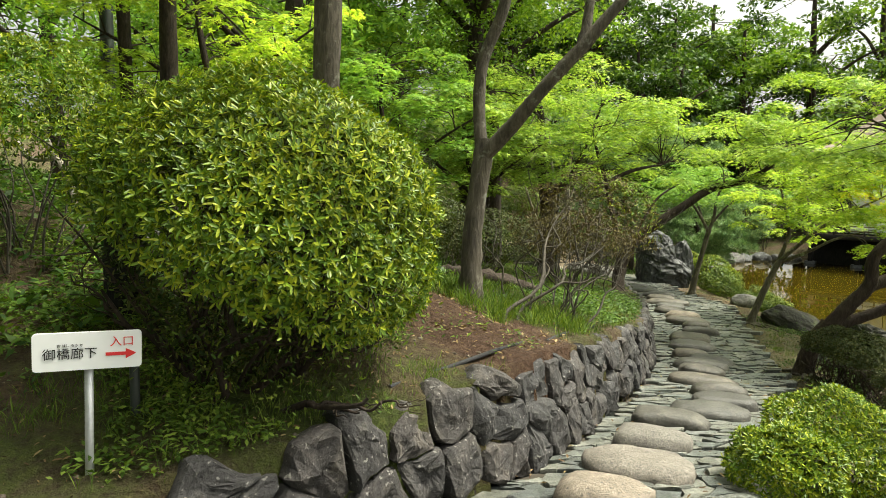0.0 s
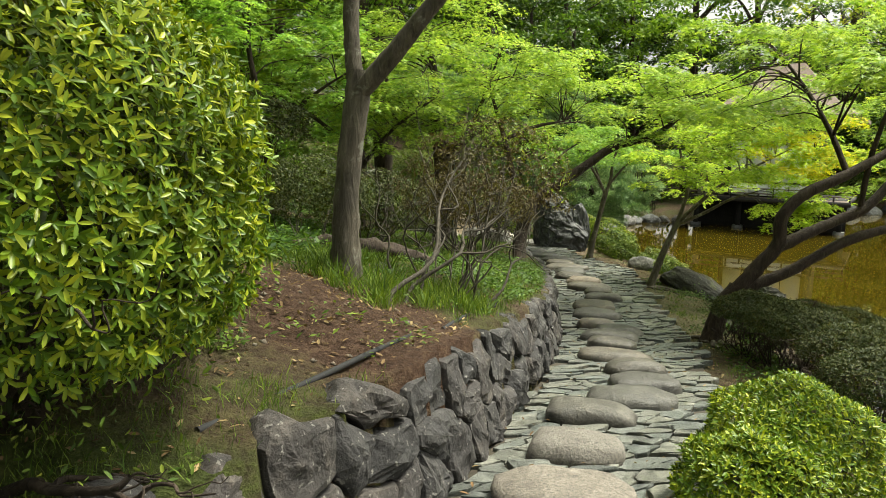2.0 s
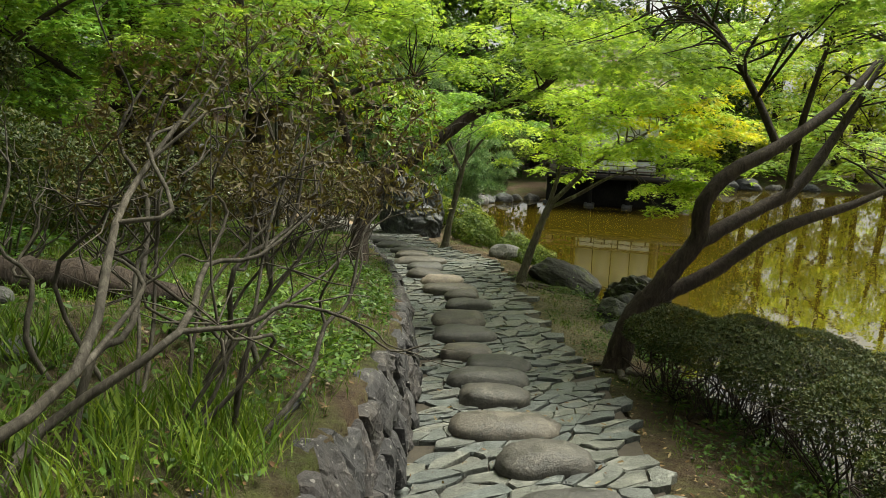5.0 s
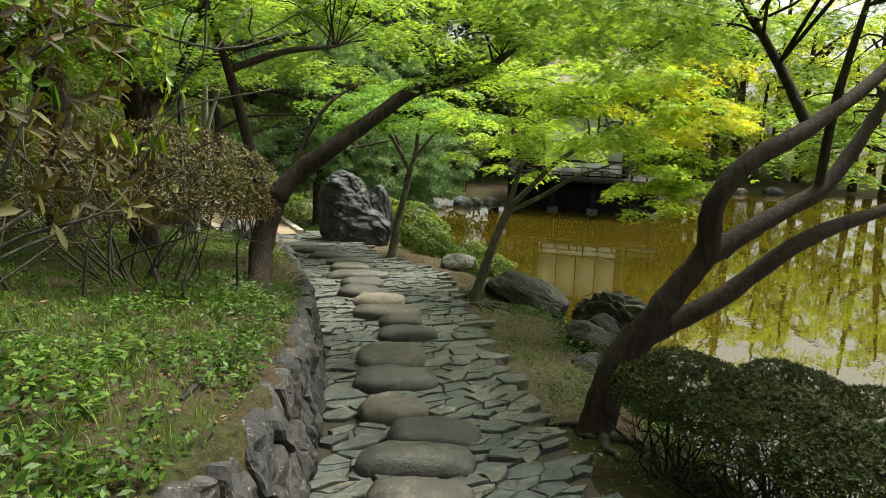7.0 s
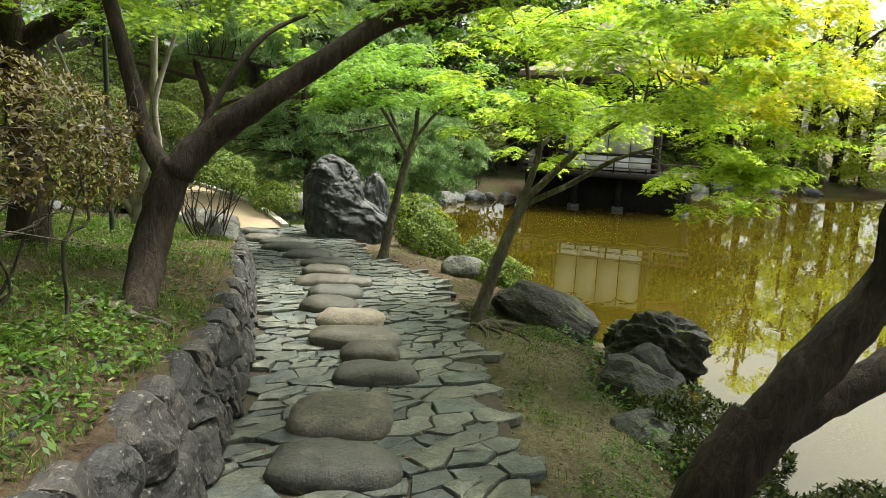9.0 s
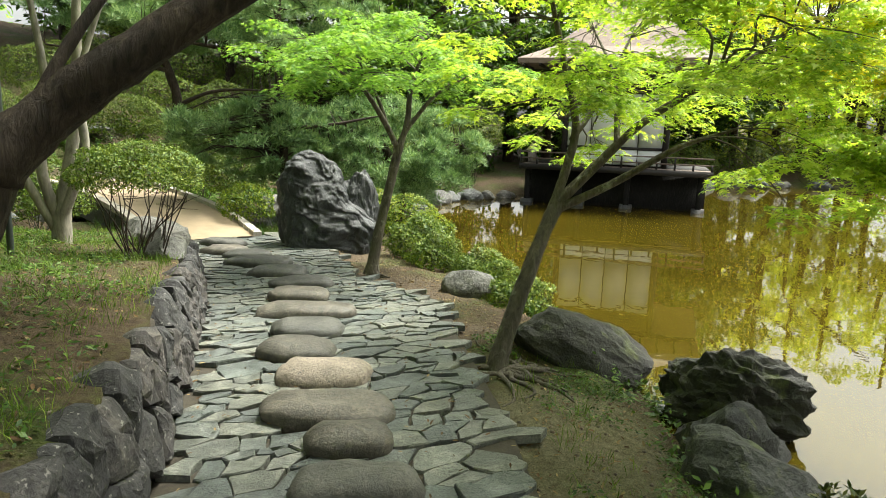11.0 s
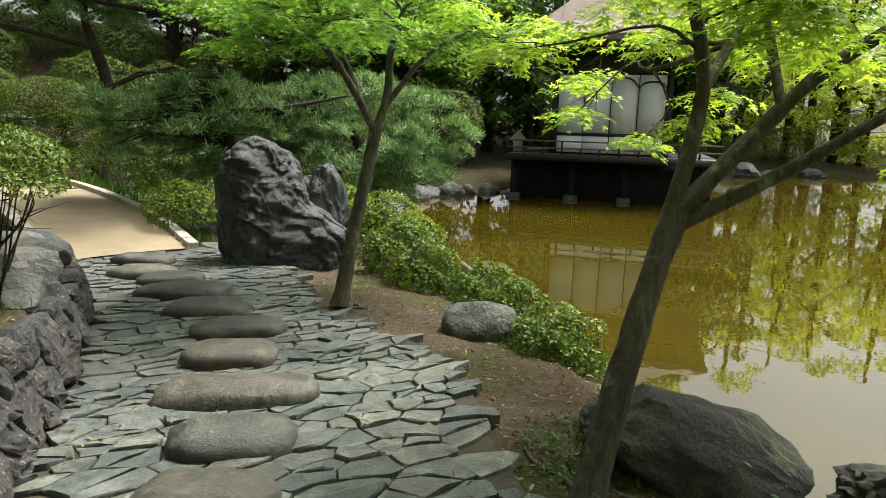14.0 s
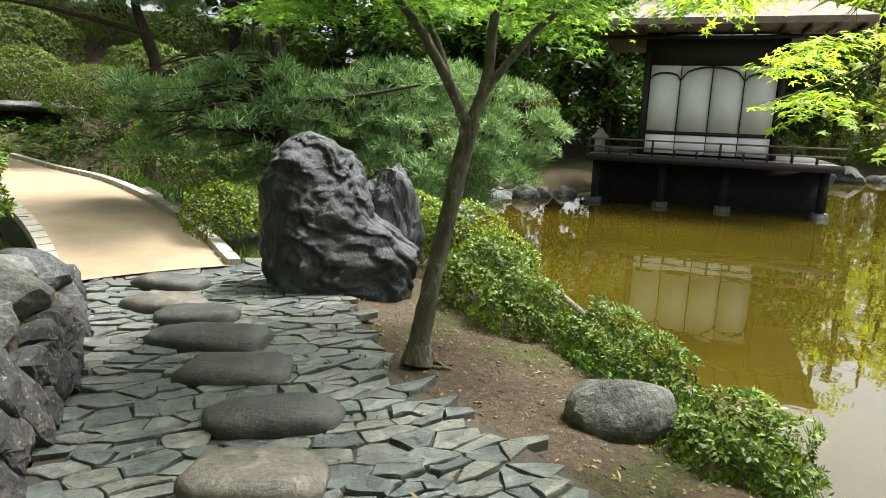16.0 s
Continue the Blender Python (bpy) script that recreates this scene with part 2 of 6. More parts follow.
M_TWIG = bark_material("twig_bark", (0.024, 0.021, 0.016), (0.066, 0.058, 0.046), (0.15, 0.138, 0.116), 40.0, 0.003)
# Black trunk colour, also used as painted shade under the tea house.
M_BLACK = bark_material("black_bark_and_shade", (0.004, 0.004, 0.004), (0.010, 0.009, 0.008), (0.022, 0.02, 0.018))
M_WALL_STONE = stone_material("dark_wall_stone", (0.010, 0.009, 0.010), (0.036, 0.032, 0.033), (0.105, 0.095, 0.089), 7.0, relief=0.016, speck=(0.24, 0.23, 0.21))
M_SLAB = stone_material("green_grey_slate", (0.037, 0.041, 0.038), (0.104, 0.111, 0.103), (0.22, 0.227, 0.21), 9.0, relief=0.013, rough=0.45)
M_STEP = stone_material("grey_boulder", (0.027, 0.025, 0.021), (0.063, 0.057, 0.048), (0.128, 0.116, 0.099), 6.0, relief=0.010, grain=0.7, rough=0.6)
M_STEP_PALE = stone_material("pale_granite", (0.10, 0.083, 0.07), (0.17, 0.146, 0.125), (0.25, 0.22, 0.195), 9.0, relief=0.010, speck=(0.058, 0.055, 0.052))
M_ROCK = stone_material("dark_garden_rock", (0.012, 0.013, 0.014), (0.037, 0.039, 0.040), (0.10, 0.103, 0.103), 5.0, relief=0.024, rough=0.55, streak=0.5, moss=0.0)
M_ROCK_DAMP = stone_material("damp_shore_rock", (0.008, 0.008, 0.007), (0.022, 0.022, 0.018), (0.060, 0.060, 0.050), 5.0, relief=0.02, rough=0.75, streak=0.6, moss=0.25)
M_ROCK_MOSS = stone_material("mossy_bank_rock", (0.025, 0.024, 0.022), (0.063, 0.062, 0.056), (0.140, 0.136, 0.126), 4.0, relief=0.03, moss=0.5)
M_ROCK_FAR = stone_material("shore_rock", (0.035, 0.035, 0.035), (0.091, 0.091, 0.087), (0.210, 0.210, 0.203), 3.0, relief=0.04)
M_WOOD_DARK = plain("dark_old_timber", (0.014, 0.011, 0.009), 0.7, 0.4, 9)
M_WOOD_DECK = plain("weathered_deck_timber", (0.112, 0.081, 0.066), 0.75, 0.3, 9)
M_WOOD_GREY = plain("grey_weathered_wood", (0.20, 0.175, 0.15), 0.85, 0.35, 14)
M_PAPER = plain("white_paper_panel", (0.78, 0.80, 0.80), 0.85, 0.03, 3)
M_ROOF = plain("bark_shingle_roof", (0.182, 0.140, 0.115), 0.9, 0.25, 5, relief=0.02)
M_SAND = plain("tan_sand_paving", (0.25, 0.19, 0.12), 0.9, 0.16, 2.2, relief=0.003)
M_KERB = plain("pale_stone_kerb", (0.322, 0.294, 0.245), 0.8, 0.22, 7)
M_SIGN = plain("white_sign_enamel", (0.80, 0.81, 0.82), 0.35, 0.02, 5, relief=0.0)
M_STEEL = plain("grey_painted_steel", (0.40, 0.41, 0.42), 0.4, 0.12, 30, metal=0.6, relief=0.001)
M_INK = plain("black_ink", (0.015, 0.015, 0.018), 0.5, 0.1, 9, relief=0.0)
M_RED = plain("red_ink", (0.62, 0.025, 0.03), 0.5, 0.05, 9, relief=0.0)
M_HOSE = plain("black_rubber_hose", (0.008, 0.008, 0.009), 0.8, 0.2, 30)
M_POLE = plain("dark_green_metal_pole", (0.02, 0.026, 0.024), 0.5, 0.2, 20)


def ground_material():
    m, t, out = material("garden_soil_and_moss")
    pos = place(t)
    big = noise_tex(t, pos, 0.55, 5, 0.65, 0.5)
    fine = noise_tex(t, pos, 14, 8, 0.75)
    grit = noise_tex(t, pos, 70, 4, 0.7)
    soil = ramp(t, fine, [(0.3, (0.042, 0.028, 0.019)), (0.52, (0.105, 0.072, 0.047)), (0.72, (0.18, 0.13, 0.09))])
    moss = ramp(t, fine, [(0.3, (0.024, 0.034, 0.009)), (0.55, (0.066, 0.084, 0.019)), (0.75, (0.13, 0.14, 0.042))])
    col = mix(t, ramp(t, mix(t, 0.35, big, fine), [(0.44, (0, 0, 0)), (0.58, (1, 1, 1))]), soil, moss)
    red = ramp(t, fine, [(0.3, (0.035, 0.019, 0.012)), (0.52, (0.085, 0.049, 0.032)), (0.72, (0.155, 0.10, 0.068))])
    tan = ramp(t, fine, [(0.3, (0.06, 0.043, 0.029)), (0.52, (0.125, 0.093, 0.063)), (0.72, (0.20, 0.16, 0.115))])
    worn = ramp(t, fine, [(0.3, (0.085, 0.074, 0.042)), (0.52, (0.165, 0.148, 0.086)), (0.72, (0.26, 0.23, 0.15))])
    # bare patches of soil: centre, radius, colour
    for where, radius, earth in (((0.25, 5.0, 1.75), 0.85, red), ((7.05, 17.4, 0.0), 0.95, tan), ((7.0, 20.0, 0.0), 0.6, tan), ((6.05, 11.5, 0.1), 0.8, worn), ((6.5, 12.7, 0.1), 0.7, worn), ((5.5, 10.4, 0.2), 0.6, worn), ((6.9, 14.9, 0.1), 0.4, tan)):
        far = t.nodes.new("ShaderNodeVectorMath")
        far.operation = "DISTANCE"
        t.links.new(pos, far.inputs[0])
        far.inputs[1].default_value = where
        wide = t.nodes.new("ShaderNodeMath")
        wide.operation = "DIVIDE"
        t.links.new(far.outputs["Value"], wide.inputs[0])
        wide.inputs[1].default_value = radius * 1.3
        edge = mix(t, 0.3, wide.outputs[0], fine)
        col = mix(t, ramp(t, edge, [(0.62, (1, 1, 1)), (0.82, (0, 0, 0))]), col, earth)
    col = mix(t, 0.6, col, ramp(t, grit, [(0.35, (0.6, 0.6, 0.6)), (0.62, (1.15, 1.15, 1.1)), (0.74, (1.8, 1.75, 1.6))]), "MULTIPLY")
    principled(t, out, col, 0.95, bump(t, mix(t, 0.4, fine, grit), 1.0, 0.09), spec=0.2)
    return m


def water_material():
    m, t, out = material("olive_pond_water")
    pos = place(t)
    n = noise_tex(t, pos, 0.35, 4, 0.6)
    col = ramp(t, n, [(0.3, (0.034, 0.025, 0.0025)), (0.7, (0.056, 0.042, 0.004))])
    mp = t.nodes.new("ShaderNodeMapping")
    mp.inputs["Scale"].default_value = (1, 1, 1)
    t.links.new(pos, mp.inputs["Vector"])
    h = noise_tex(t, mp.outputs[0], 3.0, 2, 0.5)
    p = principled(t, out, col, 0.02, bump(t, h, 0.12, 0.01))
    p.inputs["IOR"].default_value = 1.65
    return m


M_GROUND, M_WATER = ground_material(), water_material()
M_MORTAR = plain("earth_joints", (0.036, 0.029, 0.019), 0.95, 0.4, 18, relief=0.01)
M_CRUMB = stone_material("soil_crumbs", (0.05, 0.035, 0.024), (0.11, 0.08, 0.055), (0.30, 0.26, 0.21), 9.0, "island", relief=0.002)

# ---------------------------------------------------------------- plan
PROFILE_Y = [-12, 0, 3, 4.5, 6, 8, 10, 12, 14, 16, 18, 20, 24, 40]
PROFILE_Z = [2.7, 1.60, 1.26, 1.06, 0.82, 0.53, 0.30, 0.19, 0.16, 0.08, 0.0, -0.05, -0.13, -0.15]
LEFT_Y = [-12, 0, 1.6, 2.5, 3.3, 3.9, 4.5, 5.9, 7.3, 8.75, 10.2, 12, 13.7, 16.3, 18.2, 20.5, 22]
LEFT_X = [-9, -3.6, -2.1, -1.0, -0.05, 0.4, 0.80, 1.48, 2.16, 2.76, 3.28, 3.75, 4.05, 4.38, 4.52, 4.32, 4.3]
RIGHT_Y = [-12, 0, 2.6, 4, 5.4, 6.8, 7.9, 8.85, 9.9, 11.4, 13, 14.8, 15.9, 16.6, 18, 18.7, 20, 22]
RIGHT_X = [-1.5, 1.0, 1.75, 2.2, 2.85, 3.6, 4.2, 4.65, 4.9, 5.5, 6.05, 6.55, 7.0, 6.85, 6.5, 6.6, 6.75, 6.6]
WALL_Y = [-12, 0, 1.7, 2.3, 3.0, 3.8, 4.5, 6, 9, 11, 14, 16, 18, 20.5]
WALL_H = [0.2, 0.22, 0.30, 0.40, 0.54, 0.68, 0.71, 0.70, 0.68, 0.66, 0.60, 0.54, 0.46, 0.32]
WATER = -0.42
SHORE = [(1.5, -12), (3.4, -2), (4.2, 2), (4.9, 4.5), (6.0, 7), (6.5, 8.5), (7.1, 10.5), (7.9, 12.5), (8.5, 14.2), (8.9, 16.4), (9.1, 18), (9.6, 20.3),
         (10.0, 22.5), (9.8, 24.0), (10.6, 26), (12.2, 28.9), (13.5, 30.3), (17.0, 31.0), (20, 33), (25, 33.6), (29, 34.3), (34, 34.5), (39, 32.5), (43, 28), (45, 20), (44, 10), (40, -2), (34, -12), (22, -18), (8, -18)]


def path_z(y):
    return np.interp(y, PROFILE_Y, PROFILE_Z)


def left_x(y):
    return np.interp(y, LEFT_Y, LEFT_X)


def right_x(y):
    return np.interp(y, RIGHT_Y, RIGHT_X)


def wall_h(y):
    return np.interp(y, WALL_Y, WALL_H)


def step(a, b, v):
    s = np.clip((v - a) / (b - a), 0, 1)
    return s * s * (3 - 2 * s)


def shore_distance(x, y):
    """Metres from the pond's edge: plus on land, minus in the water."""
    x, y = np.asarray(x, float), np.asarray(y, float)
    best, inside = np.full(x.shape, 1e9), np.zeros(x.shape, bool)
    for (x0, y0), (x1, y1) in zip(SHORE, SHORE[1:] + SHORE[:1]):
        s = np.clip(((x - x0) * (x1 - x0) + (y - y0) * (y1 - y0)) / ((x1 - x0) ** 2 + (y1 - y0) ** 2), 0, 1)
        best = np.minimum(best, np.hypot(x - x0 - s * (x1 - x0), y - y0 - s * (y1 - y0)))
        cross = ((y0 > y) != (y1 > y)) & (x < (x1 - x0) * (y - y0) / (y1 - y0 + 1e-12) + x0)
        inside ^= cross
    return np.where(inside, -best, best)


def ground_z(x, y):
    x, y = np.asarray(x, float), np.asarray(y, float)
    p, xl, xr = path_z(y), left_x(y), right_x(y)
    d = (xl - x) * 0.9
    k = np.interp(y, [0, 2, 3.5, 5, 8, 11, 15, 19], [0.0, 0.1, 0.4, 1.0, 1.0, 0.75, 0.35, 0.15])
    hill = np.interp(y, [0, 7, 11, 18, 24], [0.42, 0.30, 0.16, 0.10, 0.05])
    bank = p + wall_h(y) - 0.03 + 0.36 * k * np.clip(d, 0, 1.3) + 0.10 * np.clip(d - 1.3, 0, 1.5) + hill * np.clip(d - 2.8, 0, 10)
    fade = step(20.2, 21.6, y)
    bank = bank * (1 - fade) + (p - 0.05 + 0.06 * np.clip(d, 0, 20)) * fade
    z = np.where(d > 0.10, bank, p - 0.07)
    right = p - 0.07 - 0.10 * np.clip(x - xr, 0, 2)
    z = np.where(x > xr, right, z)
    back = np.clip(y - 31, 0, 14) * np.interp(x, [11, 16], [0.42, 0.14]) + np.clip(y - 45, 0, 20) * 0.1
    z = z + np.where(y > 31, back, 0)
    stream = np.abs(y - (25.6 - 0.12 * (x - 6)))
    cut = (1 - step(0.8, 1.6, stream)) * step(22.5, 23.5, y)
    z = z * (1 - cut) + (-0.85) * cut
    s = shore_distance(x, y)
    wob = 0.25 * np.sin(x * 2.3 + 1.7 * np.sin(y * 1.9)) * np.sin(y * 2.9)
    land = step(-0.05, 1.0 + 0.2 * wob, s + 0.35 * wob)
    z = np.where(s > -0.6, WATER - 0.12 + (z - WATER + 0.12) * land, WATER - 0.12)
    z = np.where(s < 0, z - np.clip(-s * 0.7, 0, 1.2), z)
    off = np.where((x > xl - 0.15) & (x < xr + 0.1), 0.1, 1.0)
    z = z + off * (0.03 * np.sin(x * 3.1 + y * 1.7) * np.sin(y * 2.7 - x) + 0.015 * np.sin(x * 9 + 2 * y) * np.sin(8 * y - 3 * x))
    return z


def gz(x, y):
    return float(ground_z(np.array([x]), np.array([y]))[0])


def axis(lo, hi, fine, far):
    mid = list(np.arange(lo, hi, fine))
    out, s, v = [], fine, hi
    while v < far:
        out.append(v)
        s *= 1.22
        v += s
    low, s, v = [], fine, lo - fine
    while v > -far:
        low.append(v)
        s *= 1.22
        v -= s
    return np.array(low[::-1] + mid + out)


gx, gy = axis(-3.0, 10.5, 0.1, 900), axis(-1.0, 24.0, 0.1, 900)
X, Y = np.meshgrid(gx, gy)
Z = ground_z(X, Y)
nx, ny = len(gx), len(gy)
gi, gj = np.meshgrid(np.arange(ny - 1), np.arange(nx - 1), indexing="ij")
quads = np.stack([gi * nx + gj, gi * nx + gj + 1, (gi + 1) * nx + gj + 1, (gi + 1) * nx + gj], -1).reshape(-1, 4)
ground = put("ground", mesh_fast("ground", np.stack([X, Y, Z], -1).reshape(-1, 3), quads, M_GROUND, True))
tagged(ground, "bare brown soil with moss and thin grass", "ground", kind="structure")
water = put("water", mesh_data("water", [(2, -30, WATER), (80, -30, WATER), (80, 55, WATER), (-20, 55, WATER), (-20, 22.8, WATER), (2, 22.8, WATER)], [(0, 1, 2, 3, 4, 5)], M_WATER))
tagged(water, "still olive-brown pond water reflecting trees and sky", "pond", kind="structure")


# ---------------------------------------------------------------- trees
def pads_in(centre, radii, count, seed, size=(0.35, 0.6), low=-1.0):
    r2 = np.random.default_rng(seed)
    out = []
    while len(out) < count:
        p = r2.uniform(-1, 1, 3)
        if 0.12 < (p**2).sum() < 1 and p[2] > low:
            out.append((*(np.array(centre) + p * np.array(radii)), r2.uniform(*size)))
    return out


def pad_leaves(pads, per_m2, size, seed, droop=0.28, flat=0.35):
    r2 = np.random.default_rng(seed)
    pos, nor, siz = [], [], []
    for x, y, z, r in pads:
        n = int(per_m2 * np.pi * r * r)
        a, q = r2.uniform(0, 2 * np.pi, n), np.sqrt(r2.uniform(0, 1, n))
        ell, tilt = r2.uniform(0.65, 1.0), r2.uniform(-0.22, 0.22, 2)
        edge = 0.75 + 0.25 * np.sin(a * r2.integers(3, 6) + r2.uniform(0, 6))
        lx, ly = r * q * np.cos(a) * edge, r * q * np.sin(a) * ell * edge
        lz = -droop * r * q**2 + tilt[0] * lx + tilt[1] * ly + r2.normal(0, 0.035 * r, n) - 0.16 * r * (r2.uniform(0, 1, n) > 0.82)
        pos.append(np.stack([x + lx, y + ly, z + lz], -1))
        nn = np.stack([0.5 * q * np.cos(a), 0.5 * q * np.sin(a), np.ones(n)], -1) + r2.normal(0, flat, (n, 3))
        nor.append(nn)
        siz.append(r2.uniform(0.65, 1.15, n) * size)
    return np.concatenate(pos), np.concatenate(nor), np.concatenate(siz)


def add_twigs(limbs, pads, seed, thick=0.012, spokes=4, sides=5):
    """A bent twig from the nearest limb to each pad, with short spokes in the pad."""
    r2 = np.random.default_rng(seed)
    line = np.concatenate([smooth_line(l, 6)[4:] for l in limbs])
    parts = []
    for x, y, z, r in pads:
        c = np.array([x, y, z])
        dist = np.linalg.norm((line[:, :3] - c) * np.array([1, 1, 1.3]), axis=1) + 0.25 * np.clip(line[:, 2] - z, 0, 9)
        s = line[np.argmin(dist)]
        d = np.linalg.norm(c - s[:3])
        rad = min(s[3] * 0.6, thick * (0.7 + 0.35 * d))
        m1 = s[:3] * 0.65 + c * 0.35 + r2.normal(0, 0.06 * d, 3) + np.array([0, 0, 0.10 * d])
        m2 = s[:3] * 0.3 + c * 0.7 + r2.normal(0, 0.05 * d, 3) + np.array([0, 0, 0.07 * d])
        parts.append(tube(smooth_line([(*s[:3], rad), (*m1, rad * 0.75), (*m2, rad * 0.5), (*(c - [0, 0, 0.03]), rad * 0.3)], 3 if spokes else 1), sides))
        for _ in range(spokes):
            a = r2.uniform(0, 2 * np.pi)
            e = c + r * 0.8 * np.array([np.cos(a), np.sin(a), -0.2])
            parts.append(tube([(*(m2 * 0.4 + c * 0.6), rad * 0.3), (*(c * 0.5 + e * 0.5 + [0, 0, 0.02]), rad * 0.22), (*e, 0.0015)], 3))
    return join(parts)


def tree(name, label, category, limbs, pads, leaf, bark, leaf_size=0.058, per_m2=300, seed=1, template=MAPLE, flat=0.26, twig=0.012, lump=0.05, group="", droop=0.28, spokes=4):
    base = limbs[0][0]
    top = thing(name, label, category, group, at=(base[0], base[1], base[2]))
    for k, limb in enumerate(limbs):
        v, f = tube(smooth_line(limb, 6), 12 if k == 0 else 9, lump, seed + k)
        under(put("trunk" if k == 0 else "limb", mesh_fast("trunk" if k == 0 else "limb", v, f, bark, True)), top)
    if pads:
        v, f = add_twigs(limbs, pads, seed, twig, spokes, 5 if spokes else 3)
        under(put("branchwork", mesh_fast("branchwork", v, f, bark, True)), top)["kind"] = "stuff"
        pos, nor, siz = pad_leaves(pads, per_m2, leaf_size, seed + 50, droop, flat)
        r2 = np.random.default_rng(seed + 90)
        v, f = scatter(*template, pos, nor, r2.uniform(0, 2 * np.pi, len(pos)), siz)
        under(put("crown", mesh_fast("crown", v, f, leaf)), top)
    return top


# forked tree on the bank above the wall
tree("forked_tree", "forked grey-brown maple trunk on the bank above the wall", "tree",
     [[(0.23, 5.84, 1.80, 0.144), (0.22, 5.85, 2.10, 0.103), (0.23, 5.9, 2.55, 0.087), (0.29, 5.95, 3.05, 0.087), (0.33, 6.0, 3.35, 0.084)],
      [(0.31, 5.98, 3.20, 0.068), (0.27, 6.05, 3.55, 0.057), (0.29, 6.1, 4.05, 0.055), (0.47, 6.1, 4.55, 0.053), (0.62, 6.1, 5.45, 0.046), (0.47, 6.2, 6.65, 0.023)],
      [(0.31, 5.95, 3.20, 0.068), (0.55, 5.85, 3.47, 0.065), (0.79, 5.75, 3.77, 0.059), (1.17, 5.7, 4.20, 0.055), (1.62, 5.7, 4.75, 0.046), (2.37, 5.7, 5.65, 0.023)],
      [(1.09, 5.72, 4.10, 0.046), (1.17, 5.8, 4.45, 0.042), (1.22, 5.9, 5.25, 0.034), (1.07, 6.0, 6.25, 0.015)]],
     pads_in((0.6, 6.0, 6.8), (3.2, 3.4, 0.9), 34, 11, (0.5, 0.9)), M_MAPLE, M_BARK_GREY, seed=11, per_m2=130)

# leaning tree at the pond's edge
B_LIMBS = [[(5.12, 9.36, 0.05, 0.227), (5.2, 9.38, 0.32, 0.143), (5.3, 9.37, 0.72, 0.126), (5.5, 9.33, 1.04, 0.130)],
           [(5.46, 9.34, 0.98, 0.105), (5.74, 9.26, 1.36, 0.099), (5.93, 9.18, 1.66, 0.088), (5.92, 9.14, 2.02, 0.080), (6.2, 9.12, 2.33, 0.076), (6.8, 9.12, 2.6, 0.067), (7.8, 9.25, 3.1, 0.050), (8.8, 9.5, 3.8, 0.017)],
           [(5.88, 9.2, 1.58, 0.080), (6.35, 9.2, 1.8, 0.080), (6.8, 9.2, 1.98, 0.071), (7.25, 9.2, 2.2, 0.067), (7.9, 9.25, 2.9, 0.046), (8.6, 9.3, 3.8, 0.017)],
           [(5.46, 9.33, 0.98, 0.097), (5.85, 9.28, 1.14, 0.084), (6.2, 9.22, 1.3, 0.076), (7.0, 9.18, 1.72, 0.067), (8.05, 9.15, 1.98, 0.046), (9.0, 9.1, 2.3, 0.017)],
           [(6.8, 9.12, 2.58, 0.042), (6.75, 9.5, 3.2, 0.035), (6.6, 10.0, 3.9, 0.025), (6.3, 10.4, 4.5, 0.010)],
           [(7.1, 9.2, 2.12, 0.038), (7.2, 9.2, 2.9, 0.034), (7.5, 9.2, 3.9, 0.017)]]
tree("pond_maple", "dark leaning maple with a wide flat crown at the water's edge", "tree", B_LIMBS,
     pads_in((7.3, 10.0, 4.0), (2.8, 2.4, 1.1), 62, 21, (0.4, 0.75), -0.9) + pads_in((8.8, 9.8, 2.7), (1.0, 1.6, 0.5), 22, 22, (0.3, 0.5)) + pads_in((6.9, 7.7, 4.0), (1.5, 1.5, 0.6), 18, 23, (0.4, 0.65)),
     M_MAPLE, M_BARK_DARK, seed=21)

# tree whose limb sweeps over the path
tree("sweeping_maple", "maple on the bank with a long limb over the path", "tree",
     [[(3.06, 11.85, 0.55, 0.175), (3.12, 11.85, 0.85, 0.118), (3.21, 12.21, 1.27, 0.115), (3.35, 12.32, 1.72, 0.121), (3.43, 12.30, 1.84, 0.109)],
      [(3.37, 12.32, 1.77, 0.109), (3.59, 12.35, 2.01, 0.102), (3.85, 12.30, 2.22, 0.094), (4.31, 12.26, 2.55, 0.078), (4.86, 12.26, 2.92, 0.070), (5.52, 12.21, 3.11, 0.055), (6.24, 12.39, 3.55, 0.023)],
      [(3.34, 12.32, 1.75, 0.078), (3.20, 12.44, 2.03, 0.062), (3.13, 12.48, 2.38, 0.055), (2.98, 12.57, 3.01, 0.044), (2.74, 12.64, 3.78, 0.023)],
      [(3.45, 12.32, 1.84, 0.032), (3.67, 12.44, 2.29, 0.025), (3.99, 12.57, 2.74, 0.020), (4.44, 12.75, 3.01, 0.009)],
      [(2.98, 12.57, 3.01, 0.040), (3.54, 12.75, 3.24, 0.034), (4.17, 12.98, 3.37, 0.016)]],
     pads_in((4.5, 12.8, 3.9), (2.6, 1.7, 0.8), 46, 31, (0.35, 0.65), -0.85) + [(4.9, 12.2, 3.05, 0.4), (5.3, 12.0, 3.15, 0.45), (4.3, 12.5, 3.1, 0.4), (5.6, 12.2, 3.2, 0.4)],
     M_MAPLE, M_BARK_DARK, seed=31)

